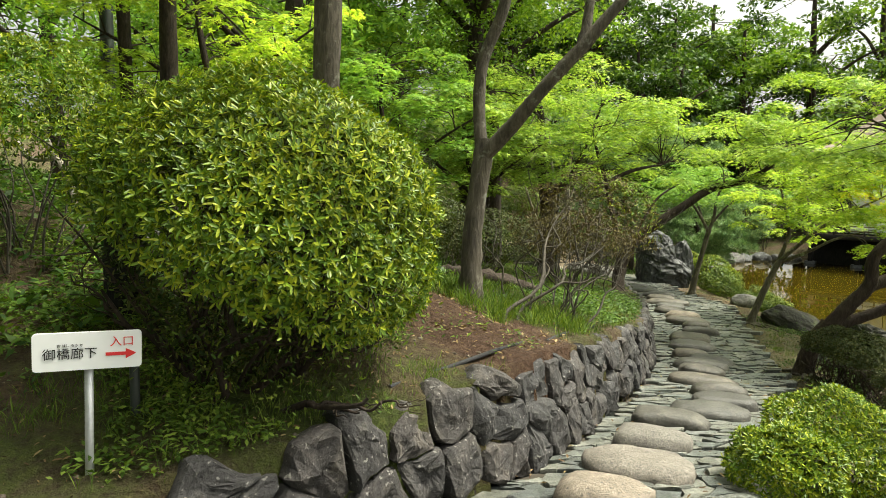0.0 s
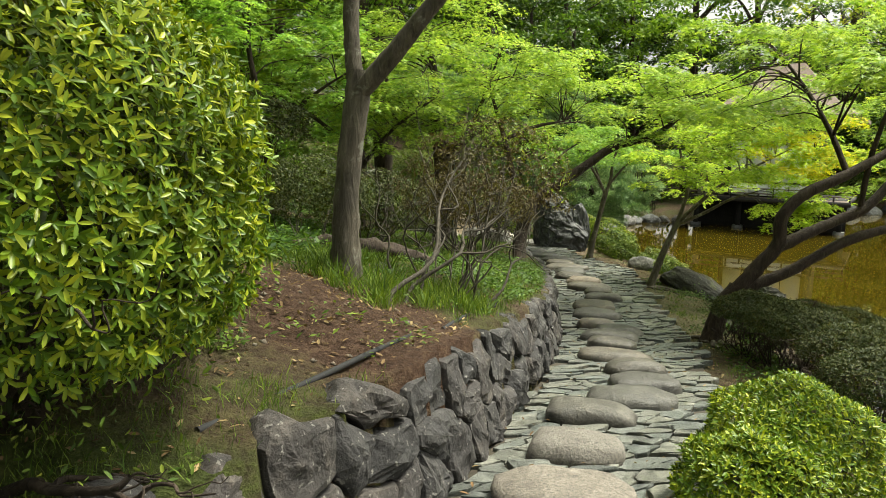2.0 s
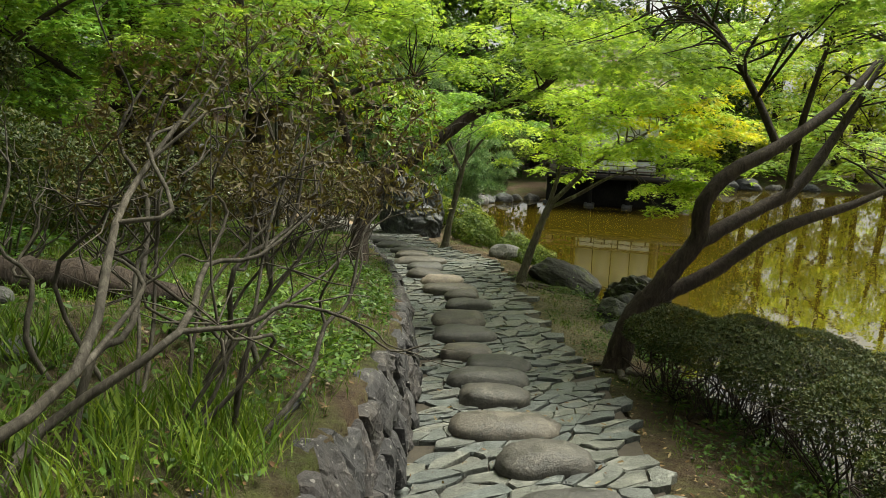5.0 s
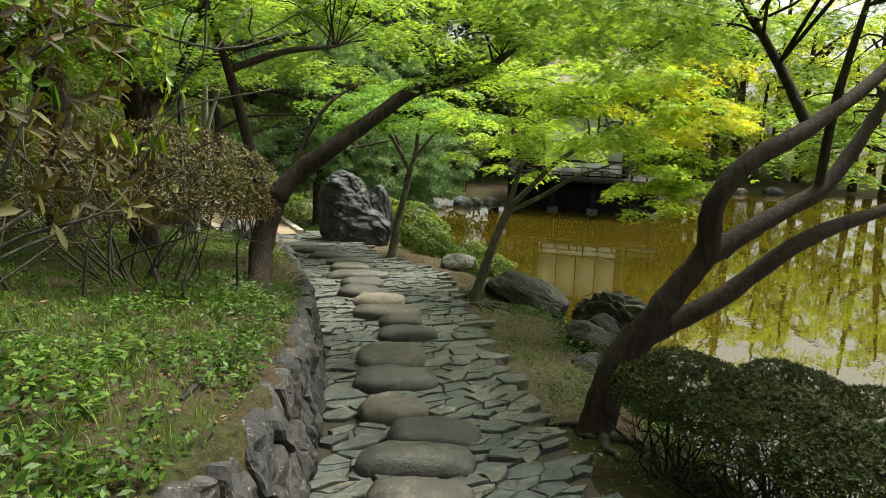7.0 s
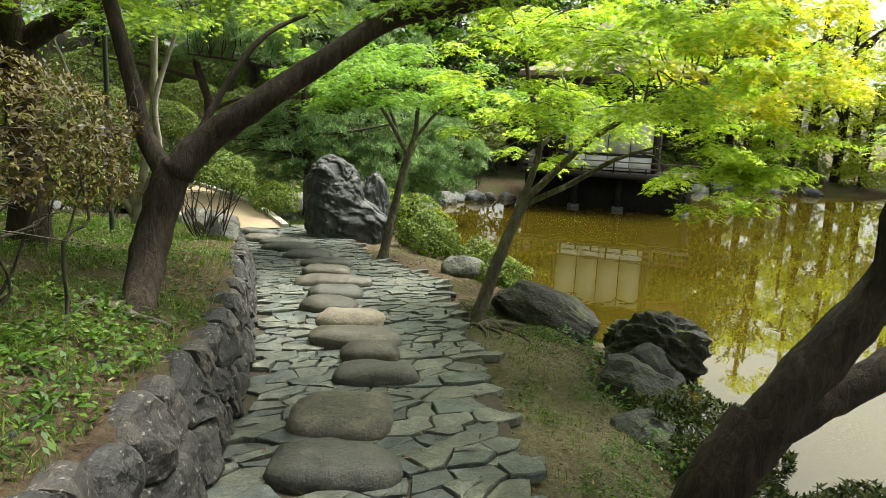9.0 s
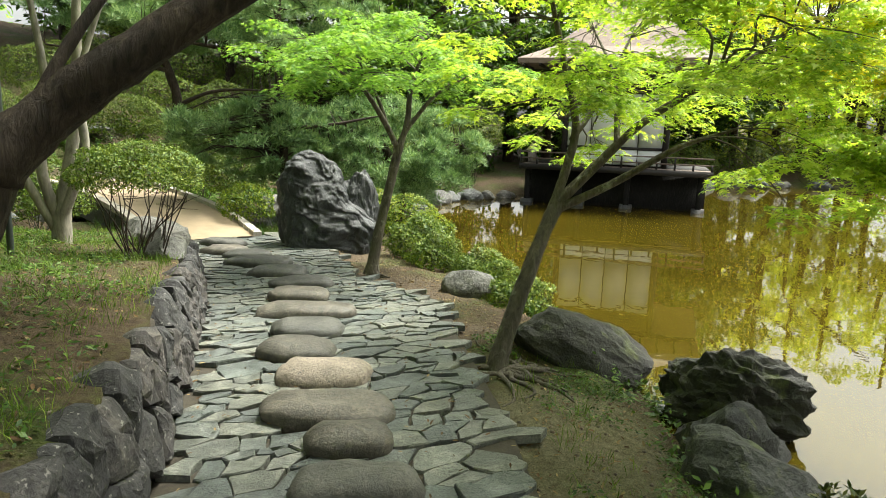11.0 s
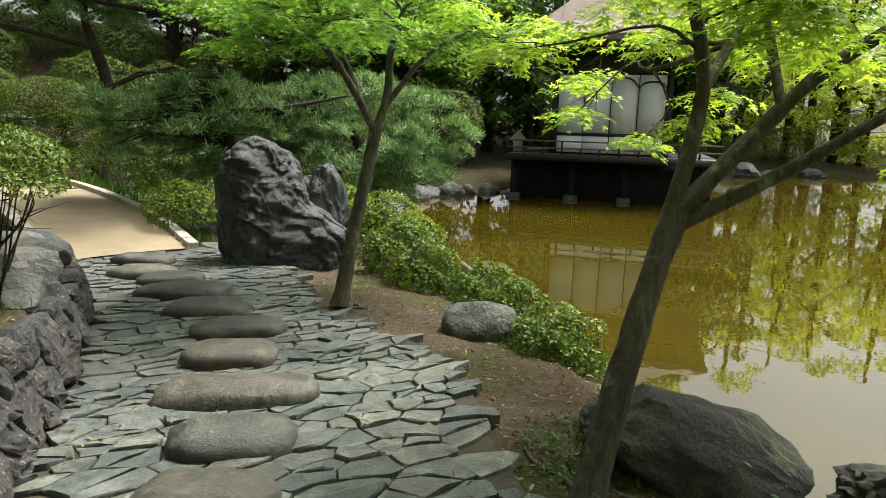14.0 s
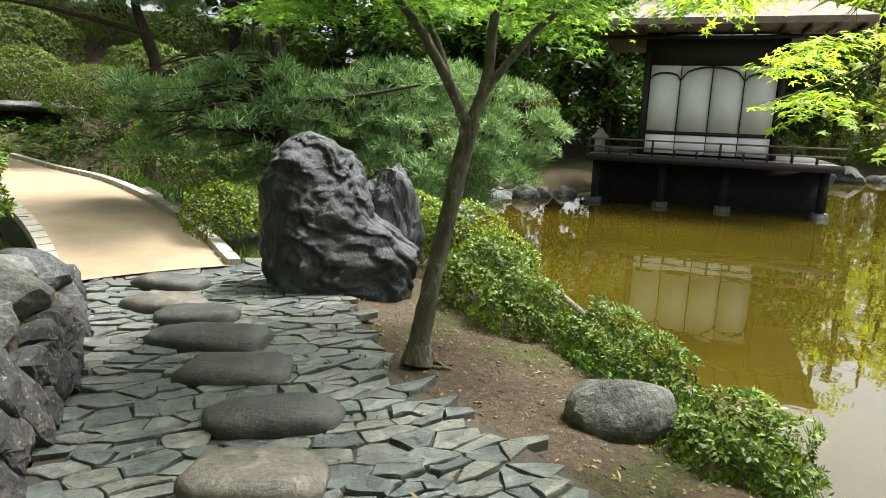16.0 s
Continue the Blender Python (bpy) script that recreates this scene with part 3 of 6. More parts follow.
# maple standing over the rock at the shore
tree("shore_maple", "slender grey maple with bright leaves beside the shore rock", "tree",
     [[(6.47, 13.84, -0.05, 0.126), (6.52, 13.87, 0.2, 0.080), (6.72, 13.95, 0.65, 0.069), (6.98, 14.05, 1.15, 0.063), (7.14, 14.1, 1.42, 0.067)],
      [(7.10, 14.1, 1.38, 0.046), (7.25, 14.15, 1.75, 0.040), (7.34, 14.2, 2.1, 0.035), (7.22, 14.3, 2.7, 0.029), (7.1, 14.5, 3.5, 0.013)],
      [(7.12, 14.1, 1.4, 0.050), (7.48, 14.0, 1.78, 0.042), (7.78, 13.85, 2.12, 0.035), (8.2, 13.5, 2.5, 0.029), (8.9, 13.2, 2.95, 0.010)],
      [(7.12, 14.08, 1.36, 0.038), (7.6, 13.9, 1.62, 0.034), (8.0, 13.65, 1.92, 0.025), (8.5, 13.5, 2.1, 0.010)],
      [(7.30, 14.18, 1.95, 0.029), (7.7, 14.3, 2.4, 0.025), (8.1, 14.5, 2.9, 0.010)],
      [(7.6, 13.95, 1.95, 0.025), (7.8, 14.3, 2.5, 0.020), (7.9, 14.8, 3.0, 0.008)]],
     pads_in((8.0, 13.8, 3.0), (1.8, 2.2, 0.85), 72, 41, (0.32, 0.65), -0.9) + [(8.0, 16.0, 1.95, 0.36), (8.3, 16.3, 2.25, 0.4), (8.5, 15.8, 1.75, 0.36), (7.8, 16.5, 2.5, 0.42), (8.8, 15.4, 2.1, 0.4), (8.9, 16.2, 2.6, 0.42), (8.3, 16.9, 2.75, 0.42), (7.4, 16.8, 2.75, 0.4), (8.7, 16.7, 2.2, 0.34)] + [(8.4, 12.8, 1.5, 0.38), (8.8, 12.4, 1.75, 0.4), (9.1, 13.0, 1.6, 0.36), (8.0, 12.6, 1.9, 0.36)] + [(8.6, 13.4, 1.75, 0.38), (8.9, 13.9, 1.7, 0.35), (8.9, 13.1, 2.1, 0.4), (8.2, 15.0, 1.9, 0.4), (6.5, 14.6, 2.2, 0.38)],
     M_MAPLE_LIGHT, M_BARK_GREY, seed=41)

# slim maple beside the standing rock
tree("slim_maple", "slim pale-barked maple by the standing rock", "tree",
     [[(6.85, 18.27, -0.1, 0.13), (6.88, 18.28, 0.1, 0.085), (6.98, 18.3, 0.6, 0.07), (7.15, 18.35, 1.25, 0.065), (7.28, 18.4, 1.75, 0.07)],
      [(7.26, 18.4, 1.7, 0.045), (7.05, 18.35, 2.05, 0.04), (6.7, 18.3, 2.5, 0.03), (6.2, 18.2, 2.8, 0.012)],
      [(7.28, 18.4, 1.72, 0.05), (7.4, 18.4, 2.1, 0.042), (7.45, 18.4, 2.6, 0.035), (7.7, 18.4, 3.3, 0.012)],
      [(7.36, 18.4, 1.95, 0.035), (7.8, 18.3, 2.5, 0.026), (8.3, 18.2, 2.8, 0.01)],
      [(7.1, 18.36, 1.98, 0.03), (6.98, 18.5, 2.4, 0.025), (6.8, 18.8, 2.9, 0.01)]],
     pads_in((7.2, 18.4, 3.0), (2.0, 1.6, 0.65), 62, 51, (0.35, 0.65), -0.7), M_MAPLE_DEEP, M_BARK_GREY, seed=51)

# maple further up the bank
tree("bank_maple", "maple with spreading limbs on the bank", "tree",
     [[(2.2, 14.5, 0.6, 0.24), (2.2, 14.5, 1.2, 0.17), (2.2, 14.55, 2.1, 0.16), (2.15, 14.6, 2.8, 0.15)],
      [(2.15, 14.6, 2.7, 0.13), (2.05, 14.6, 3.4, 0.11), (2.0, 14.7, 4.4, 0.08), (1.8, 14.9, 5.5, 0.03)],
      [(2.16, 14.6, 2.7, 0.11), (2.6, 14.5, 3.0, 0.09), (3.2, 14.5, 3.4, 0.07), (4.2, 14.6, 3.7, 0.03)],
      [(2.6, 14.5, 3.0, 0.05), (2.9, 14.3, 3.7, 0.04), (3.2, 14.2, 4.6, 0.02)]],
     pads_in((2.3, 14.4, 4.2), (2.6, 2.3, 1.5), 80, 61, (0.45, 0.85), -0.8), M_MAPLE, M_BARK_DARK, seed=61, per_m2=210)


def wood_tree(x, y, height, spread, leaf, bark, seed, trunk=0.2, low=0.35, leaf_size=0.13, count=70, label="tall broadleaf tree in the wood behind", per=60):
    r2 = np.random.default_rng(seed)
    z = gz(x, y)
    lean = r2.normal(0, 0.04, 2) * height
    t = [(x, y, z - 0.3, trunk * 1.4), (x, y, z + 0.4, trunk), (x + lean[0] * 0.3, y + lean[1] * 0.3, z + height * 0.4, trunk * 0.8), (x + lean[0], y + lean[1], z + height * 0.85, trunk * 0.3)]
    limbs = [t]
    for k in range(4):
        a, h = r2.uniform(0, 2 * np.pi), z + height * r2.uniform(max(0.3, low), 0.65)
        e = np.array([np.cos(a), np.sin(a)]) * spread * r2.uniform(0.5, 0.85)
        limbs.append([(x + lean[0] * 0.4, y + lean[1] * 0.4, h, trunk * 0.4), (x + e[0] * 0.5, y + e[1] * 0.5, h + 0.10 * height, trunk * 0.28), (x + e[0], y + e[1], h + 0.16 * height, trunk * 0.1)])
    pads = pads_in((x, y, z + height * (1 + low) / 2), (spread, spread, height * (1 - low) / 2), count, seed, (0.5 * spread * 0.42, spread * 0.42))
    return tree("broadleaf_tree", label, "tree", limbs, pads, leaf, bark, leaf_size, per, seed, OVAL, 0.7, 0.02, 0.06, "wood behind the garden", 0.5, 0)


# ---------------------------------------------------------------- clipped shrubs
def dome_shrub(name, label, centre, radii, base, leaf, whorls, seed, size=0.035, low=-0.35, stems=9, inner=0.25, under_rise=0.0, bark=None, group="", per=5, lobes=0.06, spread=0.35, crook=0.06, twiggy=2):
    """Leaf whorls over a rounded, clipped outline on branching stems."""
    r2 = np.random.default_rng(seed)
    c, rad = np.array(centre), np.array(radii)
    top = thing(name, label, "shrub", group, at=base)
    d = r2.normal(size=(whorls * 3, 3))
    d /= np.linalg.norm(d, axis=1)[:, None]
    d = d[d[:, 2] > low + under_rise * -d[:, 0]][:whorls]
    bulge = 1 + lobes * (np.sin(d[:, 0] * 7 + seed) * np.sin(d[:, 1] * 6 + 2) + np.sin(d[:, 2] * 8 + d[:, 0] * 5)) + r2.normal(0, 0.025, len(d))
    depth = np.where(r2.uniform(0, 1, len(d)) < inner, r2.uniform(0.7, 0.95, len(d)), 1.0)
    p = c + d * rad * (bulge * depth)[:, None]
    n = d / rad
    n /= np.linalg.norm(n, axis=1)[:, None]
    n = n + np.array([0, 0, 0.35])
    pos = np.repeat(p, per, 0)
    axis_n = np.repeat(n, per, 0) + r2.normal(0, 0.25, (len(p) * per, 3))
    spin = (np.tile(np.arange(per) * 2 * np.pi / per, len(p)) + np.repeat(r2.uniform(0, 6, len(p)), per)) + r2.normal(0, 0.3, len(p) * per)
    leaf_shape = LANCE if c[1] < 9 else OVAL
    t = np.array(leaf_shape[0], float)
    t[:, 2] += t[:, 0] * r2.uniform(0.5, 0.7)
    v, f = scatter(t, leaf_shape[1], pos, axis_n, spin, r2.uniform(0.7, 1.25, len(pos)) * size)
    under(put("foliage", mesh_fast("foliage", v, f, leaf)), top)
    parts = []
    b = np.array(base)
    for k in range(stems):
        a = 2 * np.pi * k / stems + r2.uniform(-0.3, 0.3)
        foot = b + np.array([np.cos(a), np.sin(a), 0]) * rad * r2.uniform(0.08, spread) * np.array([1, 1, 0])
        foot[2] = gz(foot[0], foot[1]) - 0.05
        for _ in range(3):
            e = c + rad * 0.92 * np.array([np.cos(a + r2.normal(0, 0.7)), np.sin(a + r2.normal(0, 0.7)), r2.uniform(-0.3, 0.8)]) * r2.uniform(0.7, 1)
            m1, m2 = foot * 0.65 + e * 0.35 + r2.normal(0, crook, 3), foot * 0.3 + e * 0.7 + r2.normal(0, crook * 1.15, 3)
            th = 0.011 * (rad.max() ** 0.5)
            parts.append(tube(smooth_line([(*foot, th), (*m1, th * 0.8), (*m2, th * 0.55), (*e, th * 0.2)], 4), 6, 0.08, seed + k))
            for _ in range(twiggy):
                e2 = m2 + r2.normal(0, 0.2, 3) * rad
                parts.append(tube([(*m2, th * 0.4), (*(m2 * 0.5 + e2 * 0.5 + r2.normal(0, 0.02, 3)), th * 0.3), (*e2, th * 0.12)], 4))
    v, f = join(parts)
    under(put("stem_thicket", mesh_fast("stem_thicket", v, f, bark or M_TWIG, True)), top)["kind"] = "stuff"
    return top


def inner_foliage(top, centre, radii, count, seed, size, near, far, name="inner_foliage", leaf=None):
    """Leaves behind the fresh outer ones; their dark default paints the shade inside."""
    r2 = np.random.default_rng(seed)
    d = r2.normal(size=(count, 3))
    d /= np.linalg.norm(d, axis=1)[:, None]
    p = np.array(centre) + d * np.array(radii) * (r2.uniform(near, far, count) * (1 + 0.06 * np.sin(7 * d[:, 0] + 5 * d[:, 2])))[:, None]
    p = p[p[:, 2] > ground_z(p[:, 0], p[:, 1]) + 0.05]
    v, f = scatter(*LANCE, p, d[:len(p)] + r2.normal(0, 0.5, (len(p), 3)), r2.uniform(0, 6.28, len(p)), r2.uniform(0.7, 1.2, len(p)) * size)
    under(put(name, mesh_fast(name, v, f, leaf or M_AZALEA_DARK), label="inner and lower leaves, dark where shade is painted in"), top)


big_azalea = dome_shrub("azalea_bush", "large clipped azalea dome with fresh yellow-green leaves", (-1.04, 3.55, 2.68), (0.95, 0.92, 0.83), (-1.15, 3.5, gz(-1.15, 3.5)), M_AZALEA, 8600, 101, 0.035, -0.22, 10, 0.4, 0.55, spread=0.3, lobes=0.03, bark=M_BARK_DARK)
# Dark shell puts the shade between the outer leaves into colour.
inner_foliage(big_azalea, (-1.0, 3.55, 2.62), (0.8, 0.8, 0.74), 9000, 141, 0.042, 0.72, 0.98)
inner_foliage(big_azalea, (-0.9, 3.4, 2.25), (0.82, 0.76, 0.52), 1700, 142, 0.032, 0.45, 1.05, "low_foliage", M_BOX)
dome_shrub("azalea_bush", "small rounded yellow-green azalea at the path's edge", (2.62, 4.35, 1.18), (0.46, 0.44, 0.42), (2.62, 4.35, gz(2.62, 4.35)), M_AZALEA, 3000, 102, 0.03, -0.5, 6)
dome_shrub("azalea_bush", "low rounded yellow-green azalea lobe at the path's edge", (2.13, 3.95, 1.24), (0.33, 0.33, 0.25), (2.13, 3.95, gz(2.13, 3.95)), M_AZALEA, 1700, 103, 0.03, -0.5, 6)
leggy = dome_shrub("sparse_azalea", "leggy old azalea with bare bent stems and a thin dry crown", (1.42, 6.85, 2.5), (0.72, 0.66, 0.58), (1.05, 6.35, gz(1.05, 6.35)), M_AZALEA_DRY, 1500, 104, 0.026, -0.3, 4, 0.35, bark=M_TWIG, per=4, crook=0.15, twiggy=9)
brown_azalea = dome_shrub("sparse_azalea", "brownish clipped azalea with bare lower stems", (2.15, 11.3, 1.95), (1.02, 0.7, 0.5), (2.15, 11.3, gz(2.15, 11.3)), M_AZALEA_DRY, 4200, 105, 0.03, -0.45, 7, 0.5, bark=M_TWIG, per=4, crook=0.12, twiggy=7)
dome_shrub("dome_shrub", "flat-topped clipped shrub on thin twisting stems", (3.85, 16.9, 1.42), (0.64, 0.6, 0.33), (3.85, 16.8, gz(3.85, 16.8)), M_BOX, 2600, 106, 0.03, -0.35, 8, 0.3, bark=M_BARK_DARK)
dome_shrub("dome_shrub", "broad dark clipped shrub on the bank", (-1.5, 11.5, 3.1), (1.2, 0.9, 0.5), (-1.5, 11.5, gz(-1.5, 11.5)), M_AZALEA_DARK, 3500, 107, 0.04, -0.3, 9, bark=M_BARK_DARK)
for k, (x, y, z, r) in enumerate([(5.15, 8.5, 0.80, 0.44), (5.1, 7.85, 0.84, 0.46), (5.0, 7.15, 0.88, 0.46), (4.78, 6.4, 0.92, 0.46), (4.4, 5.65, 0.94, 0.46), (5.75, 7.6, 0.78, 0.46), (5.8, 8.3, 0.72, 0.44), (5.65, 6.85, 0.82, 0.46)]):
    dome_shrub("hedge_shrub", "dark clipped hedge shrub with open twiggy sides by the water", (x, y, z), (r, r * 1.1, r * 0.8), (x, y, gz(x, y)), M_AZALEA_DARK, 2400, 110 + k, 0.024, 0.2, 8, 0.15, bark=M_BARK_DARK, group="hedge along the pond", crook=0.12, twiggy=6, lobes=0.03)

# yellowing outer leaves of the shore maple
def extra_leaves(parent_name, pads, leaf, seed, name="yellow_leaves", size=0.056, per=330):
    pos, nor, siz = pad_leaves(pads, per, size, seed)
    v, f = scatter(*MAPLE, pos, nor, np.random.default_rng(seed).uniform(0, 6.28, len(pos)), siz)
    under(put(name, mesh_fast(name, v, f, leaf), label="yellow-green outer leaves"), bpy.data.objects[parent_name])


extra_leaves("shore_maple", pads_in((8.7, 12.3, 3.0), (1.1, 0.9, 0.6), 26, 71, (0.28, 0.5)), M_MAPLE_YELLOW, 72)
extra_leaves("shore_maple", pads_in((9.0, 12.7, 2.3), (0.75, 0.8, 0.8), 24, 73, (0.28, 0.5)), M_MAPLE_LIGHT, 74, "hanging_leaves")


# ---------------------------------------------------------------- rocks
def rock(name, label, centre, radii, seed, mat, turn=0.0, rough=0.22, level=4, cuts=9, group="", category="rock", parent=None, lean=(0, 0), tip=0, strata=0.0):
    bm = bmesh.new()
    bmesh.ops.create_icosphere(bm, subdivisions=level, radius=1.0)
    r2 = np.random.default_rng(seed)
    planes = []
    for _ in range(cuts):
        n = r2.normal(size=3)
        planes.append((n / np.linalg.norm(n), r2.uniform(0.62, 0.9)))
    off = Vector(r2.uniform(-50, 50, 3))
    for v in bm.verts:
        p = np.array(v.co)
        for n, d in planes:
            e = p @ n - d
            if e > 0:
                p = p - n * e * 0.92
        q = Vector(p) * 1.3 + off
        k = 1 + rough * (noise.fractal(q, 1.0, 2.0, 5) * 0.6 - abs(noise.noise(q * 2.3)) * 0.35)
        if strata:
            w = p @ np.array([0.55, 0.1, 0.82]) * 4.5 + 2.6 * noise.noise(q * 1.1)
            k += strata * (abs((w % 1.0) - 0.5) - 0.25) + 0.5 * strata * noise.noise(q * 6)
        p = p * k
        v.co = (p[0] * radii[0] + lean[0] * p[2], p[1] * radii[1] + lean[1] * p[2], p[2] * radii[2])
    me = bpy.data.meshes.new(name)
    bm.to_mesh(me)
    bm.free()
    me.materials.append(mat)
    ob = put(name, me, parent)
    ob.matrix_world = pose(*centre, 0, tip, turn)
    if parent is None:
        tagged(ob, label, category, group)
    return ob


def standing_rock():
    """A tall slab, ribbed down its narrow side, that steps down to a lower bulge."""
    heights, turns = 100, 170
    zs = np.linspace(-0.35, 1.56, heights)
    lo = np.interp(zs, [-0.35, 0, 0.6, 1.15, 1.35, 1.5, 1.56], [6.0, 6.03, 6.0, 6.02, 6.10, 6.28, 6.42])
    hi = np.interp(zs, [-0.35, 0, 0.28, 0.5, 0.68, 0.85, 1.2, 1.38, 1.5, 1.56], [7.62, 7.62, 7.64, 7.5, 7.26, 7.16, 7.08, 6.94, 6.74, 6.55])
    front = np.interp(zs, [-0.35, 0.3, 0.8, 1.3, 1.56], [20.12, 20.16, 20.30, 20.46, 20.62])
    back = np.interp(zs, [-0.35, 1.0, 1.56], [21.2, 21.1, 20.8])
    v = []
    for i in range(heights):
        for j in range(turns):
            a = 2 * np.pi * j / turns
            c, d = np.cos(a), np.sin(a)
            c, d = np.sign(c) * abs(c) ** 0.62, np.sign(d) * abs(d) ** 0.72
            x = (lo[i] + hi[i]) / 2 + (hi[i] - lo[i]) / 2 * c
            y = (front[i] + back[i]) / 2 + (back[i] - front[i]) / 2 * d
            q = Vector((x, y, zs[i]))
            fold = noise.fractal(q * 2.1, 1.0, 2.0, 4)
            w = (0.62 * (x - 6.0) + 0.9 * zs[i]) * 2.6 + 1.3 * noise.noise(q * 1.3) + 0.35 * noise.noise(q * 5.5)
            layer = (w % 1.0) ** 2 + 0.45 * ((3.1 * w) % 1.0) ** 2
            rib = noise.noise(Vector((x * 11, y * 11, zs[i] * 0.9))) + 0.6 * noise.noise(Vector((x * 24, y * 24, zs[i] * 1.6)))
            side = float(np.clip((6.22 - x) / 0.15, 0, 1)) * float(np.clip((1.2 - zs[i]) / 0.2, 0, 1))
            out = 0.07 * fold - 0.038 * layer * (1 - side) + 0.065 * rib * side + 0.022 * noise.fractal(q * 6.5, 0.8, 2.0, 5)
            v.append((x + c * out, y + d * out, zs[i] + 0.03 * fold * (1 if i > 3 else 0)))
    f = [(i * turns + j, i * turns + (j + 1) % turns, (i + 1) * turns + (j + 1) % turns, (i + 1) * turns + j) for i in range(heights - 1) for j in range(turns)]
    v.append((6.5, 20.7, 1.585))
    f += [((heights - 1) * turns + j, (heights - 1) * turns + (j + 1) % turns, len(v) - 1) for j in range(turns)]
    v = [(x - 6.8, y - 20.6, z) for x, y, z in v]
    ob = put("standing_rock", mesh_data("standing_rock", v, f, M_ROCK, True))
    ob.location = (6.8, 20.6, 0.0)
    return tagged(ob, "tall dark folded rock with a ribbed side at the path's end", "rock")


standing_rock()
rock("standing_rock", "shorter dark rock behind the standing rock", (7.62, 21.5, 0.25), (0.5, 0.42, 1.05), 305, M_ROCK, 40, 0.3, 5, 14, strata=0.05)
rock("shore_rock", "long smooth dark rock sloping into the pond", (7.66, 14.34, -0.12), (1.0, 0.54, 0.44), 303, M_ROCK_DAMP, -18, 0.14, 5, 7, tip=27, strata=0.03)
rock("shore_rock", "black craggy rock standing in the water", (8.45, 13.2, -0.22), (0.72, 0.48, 0.46), 304, M_ROCK_DAMP, -50, 0.4, 5, 12, strata=0.14)
rock("shore_rock", "low dark rock at the water's edge", (7.75, 12.6, -0.28), (0.6, 0.4, 0.4), 305, M_ROCK_DAMP, 20, 0.35, 4, 10)
rock("shore_rock", "mossy ledge of rock above the water", (7.2, 12.0, -0.08), (0.42, 0.5, 0.36), 306, M_ROCK_MOSS, 30, 0.3, 4, 10)
rock("shore_rock", "smooth grey rock among the ferns", (7.75, 16.92, -0.04), (0.38, 0.27, 0.27), 307, M_ROCK_FAR, -10, 0.12, 4, 5)
rock("bank_rock", "dark mossy rock below the leaning tree", (6.6, 11.2, -0.1), (0.35, 0.3, 0.25), 308, M_ROCK_MOSS, 0, 0.3, 3, 8)
r2 = np.random.default_rng(33)
for k, (x, y) in enumerate([(12.3, 29.0), (12.9, 29.6), (13.6, 30.2), (14.5, 30.5), (15.3, 30.7), (16.2, 30.9), (11.5, 27.8), (10.9, 26.6), (26.5, 33.9), (28, 34.2), (29.6, 34.5), (31.4, 34.6), (33.2, 34.7), (35, 34.3), (37, 33.5)]):
    s = r2.uniform(0.35, 0.75) * (1.6 if x > 25 else 1)
    rock("shore_rock", "weathered grey rock lining the far shore", (x, y, WATER + 0.08 * s), (s, s * 0.7, s * 0.55), 320 + k, M_ROCK_FAR, r2.uniform(0, 180), 0.25, 3, 8, "rocks along the far shore")
for k, (x, y, s) in enumerate([(5.9, 23.9, 0.42), (6.4, 24.2, 0.3), (5.2, 26.9, 0.5), (6.6, 24.6, 0.34), (7.4, 24.4, 0.4), (4.6, 27.2, 0.5), (7.0, 27.0, 0.45), (2.0, 27.0, 0.6), (0.8, 27.2, 0.6)]):
    rock("stream_rock", "grey mossy rock beside the stream", (x, y, gz(x, y) + 0.3 * s), (s, s * 0.8, s * 0.8), 350 + k, M_ROCK_FAR, k * 40, 0.25, 3, 8, "rocks by the stream")
for k, (x, y, s) in enumerate([(-0.45, 4.7, 0.12), (0.5, 6.75, 0.09), (0.25, 7.6, 0.1), (-0.7, 5.6, 0.13), (-2.6, 5.5, 0.2), (3.9, 19.3, 0.42), (4.1, 18.5, 0.36), (4.0, 20.0, 0.36), (4.12, 17.6, 0.36), (4.1, 16.9, 0.3)]):
    rock("bank_rock", "half-buried grey stone on the bank", (x, y, gz(x, y) + 0.25 * s), (s, s * 0.8, s * 0.6), 370 + k, M_ROCK_FAR if k > 4 else M_ROCK_MOSS, k * 50, 0.2, 3, 7, "stones on the bank")


# ---------------------------------------------------------------- tea house over the water
def box(x0, x1, y0, y1, z0, z1):
    v = np.array([(x, y, z) for z in (z0, z1) for y in (y0, y1) for x in (x0, x1)], float)
    return v, np.array([(0, 2, 3, 1), (4, 5, 7, 6), (0, 1, 5, 4), (2, 6, 7, 3), (0, 4, 6, 2), (1, 3, 7, 5)])


def arch_panel(x0, x1, y, z0, z1, rise, lift=0.0, sides=10):
    """A lintel strip with a rounded lower edge over a panel."""
    v, f = [], []
    for k in range(sides + 1):
        s = k / sides
        x = x0 + (x1 - x0) * s
        e = z0 + rise * (1 - (2 * s - 1) ** 2) ** 0.5
        for yy in (y, y + 0.03):
            v += [(x, yy, e), (x, yy, e + 0.05)]
    for k in range(sides):
        a, b = 4 * k, 4 * k + 4
        f += [(a, b, b + 1, a + 1), (a + 2, a + 3, b + 3, b + 2), (a, a + 2, b + 2, b), (a + 1, b + 1, b + 3, a + 3)]
    return np.array(v), np.array(f)


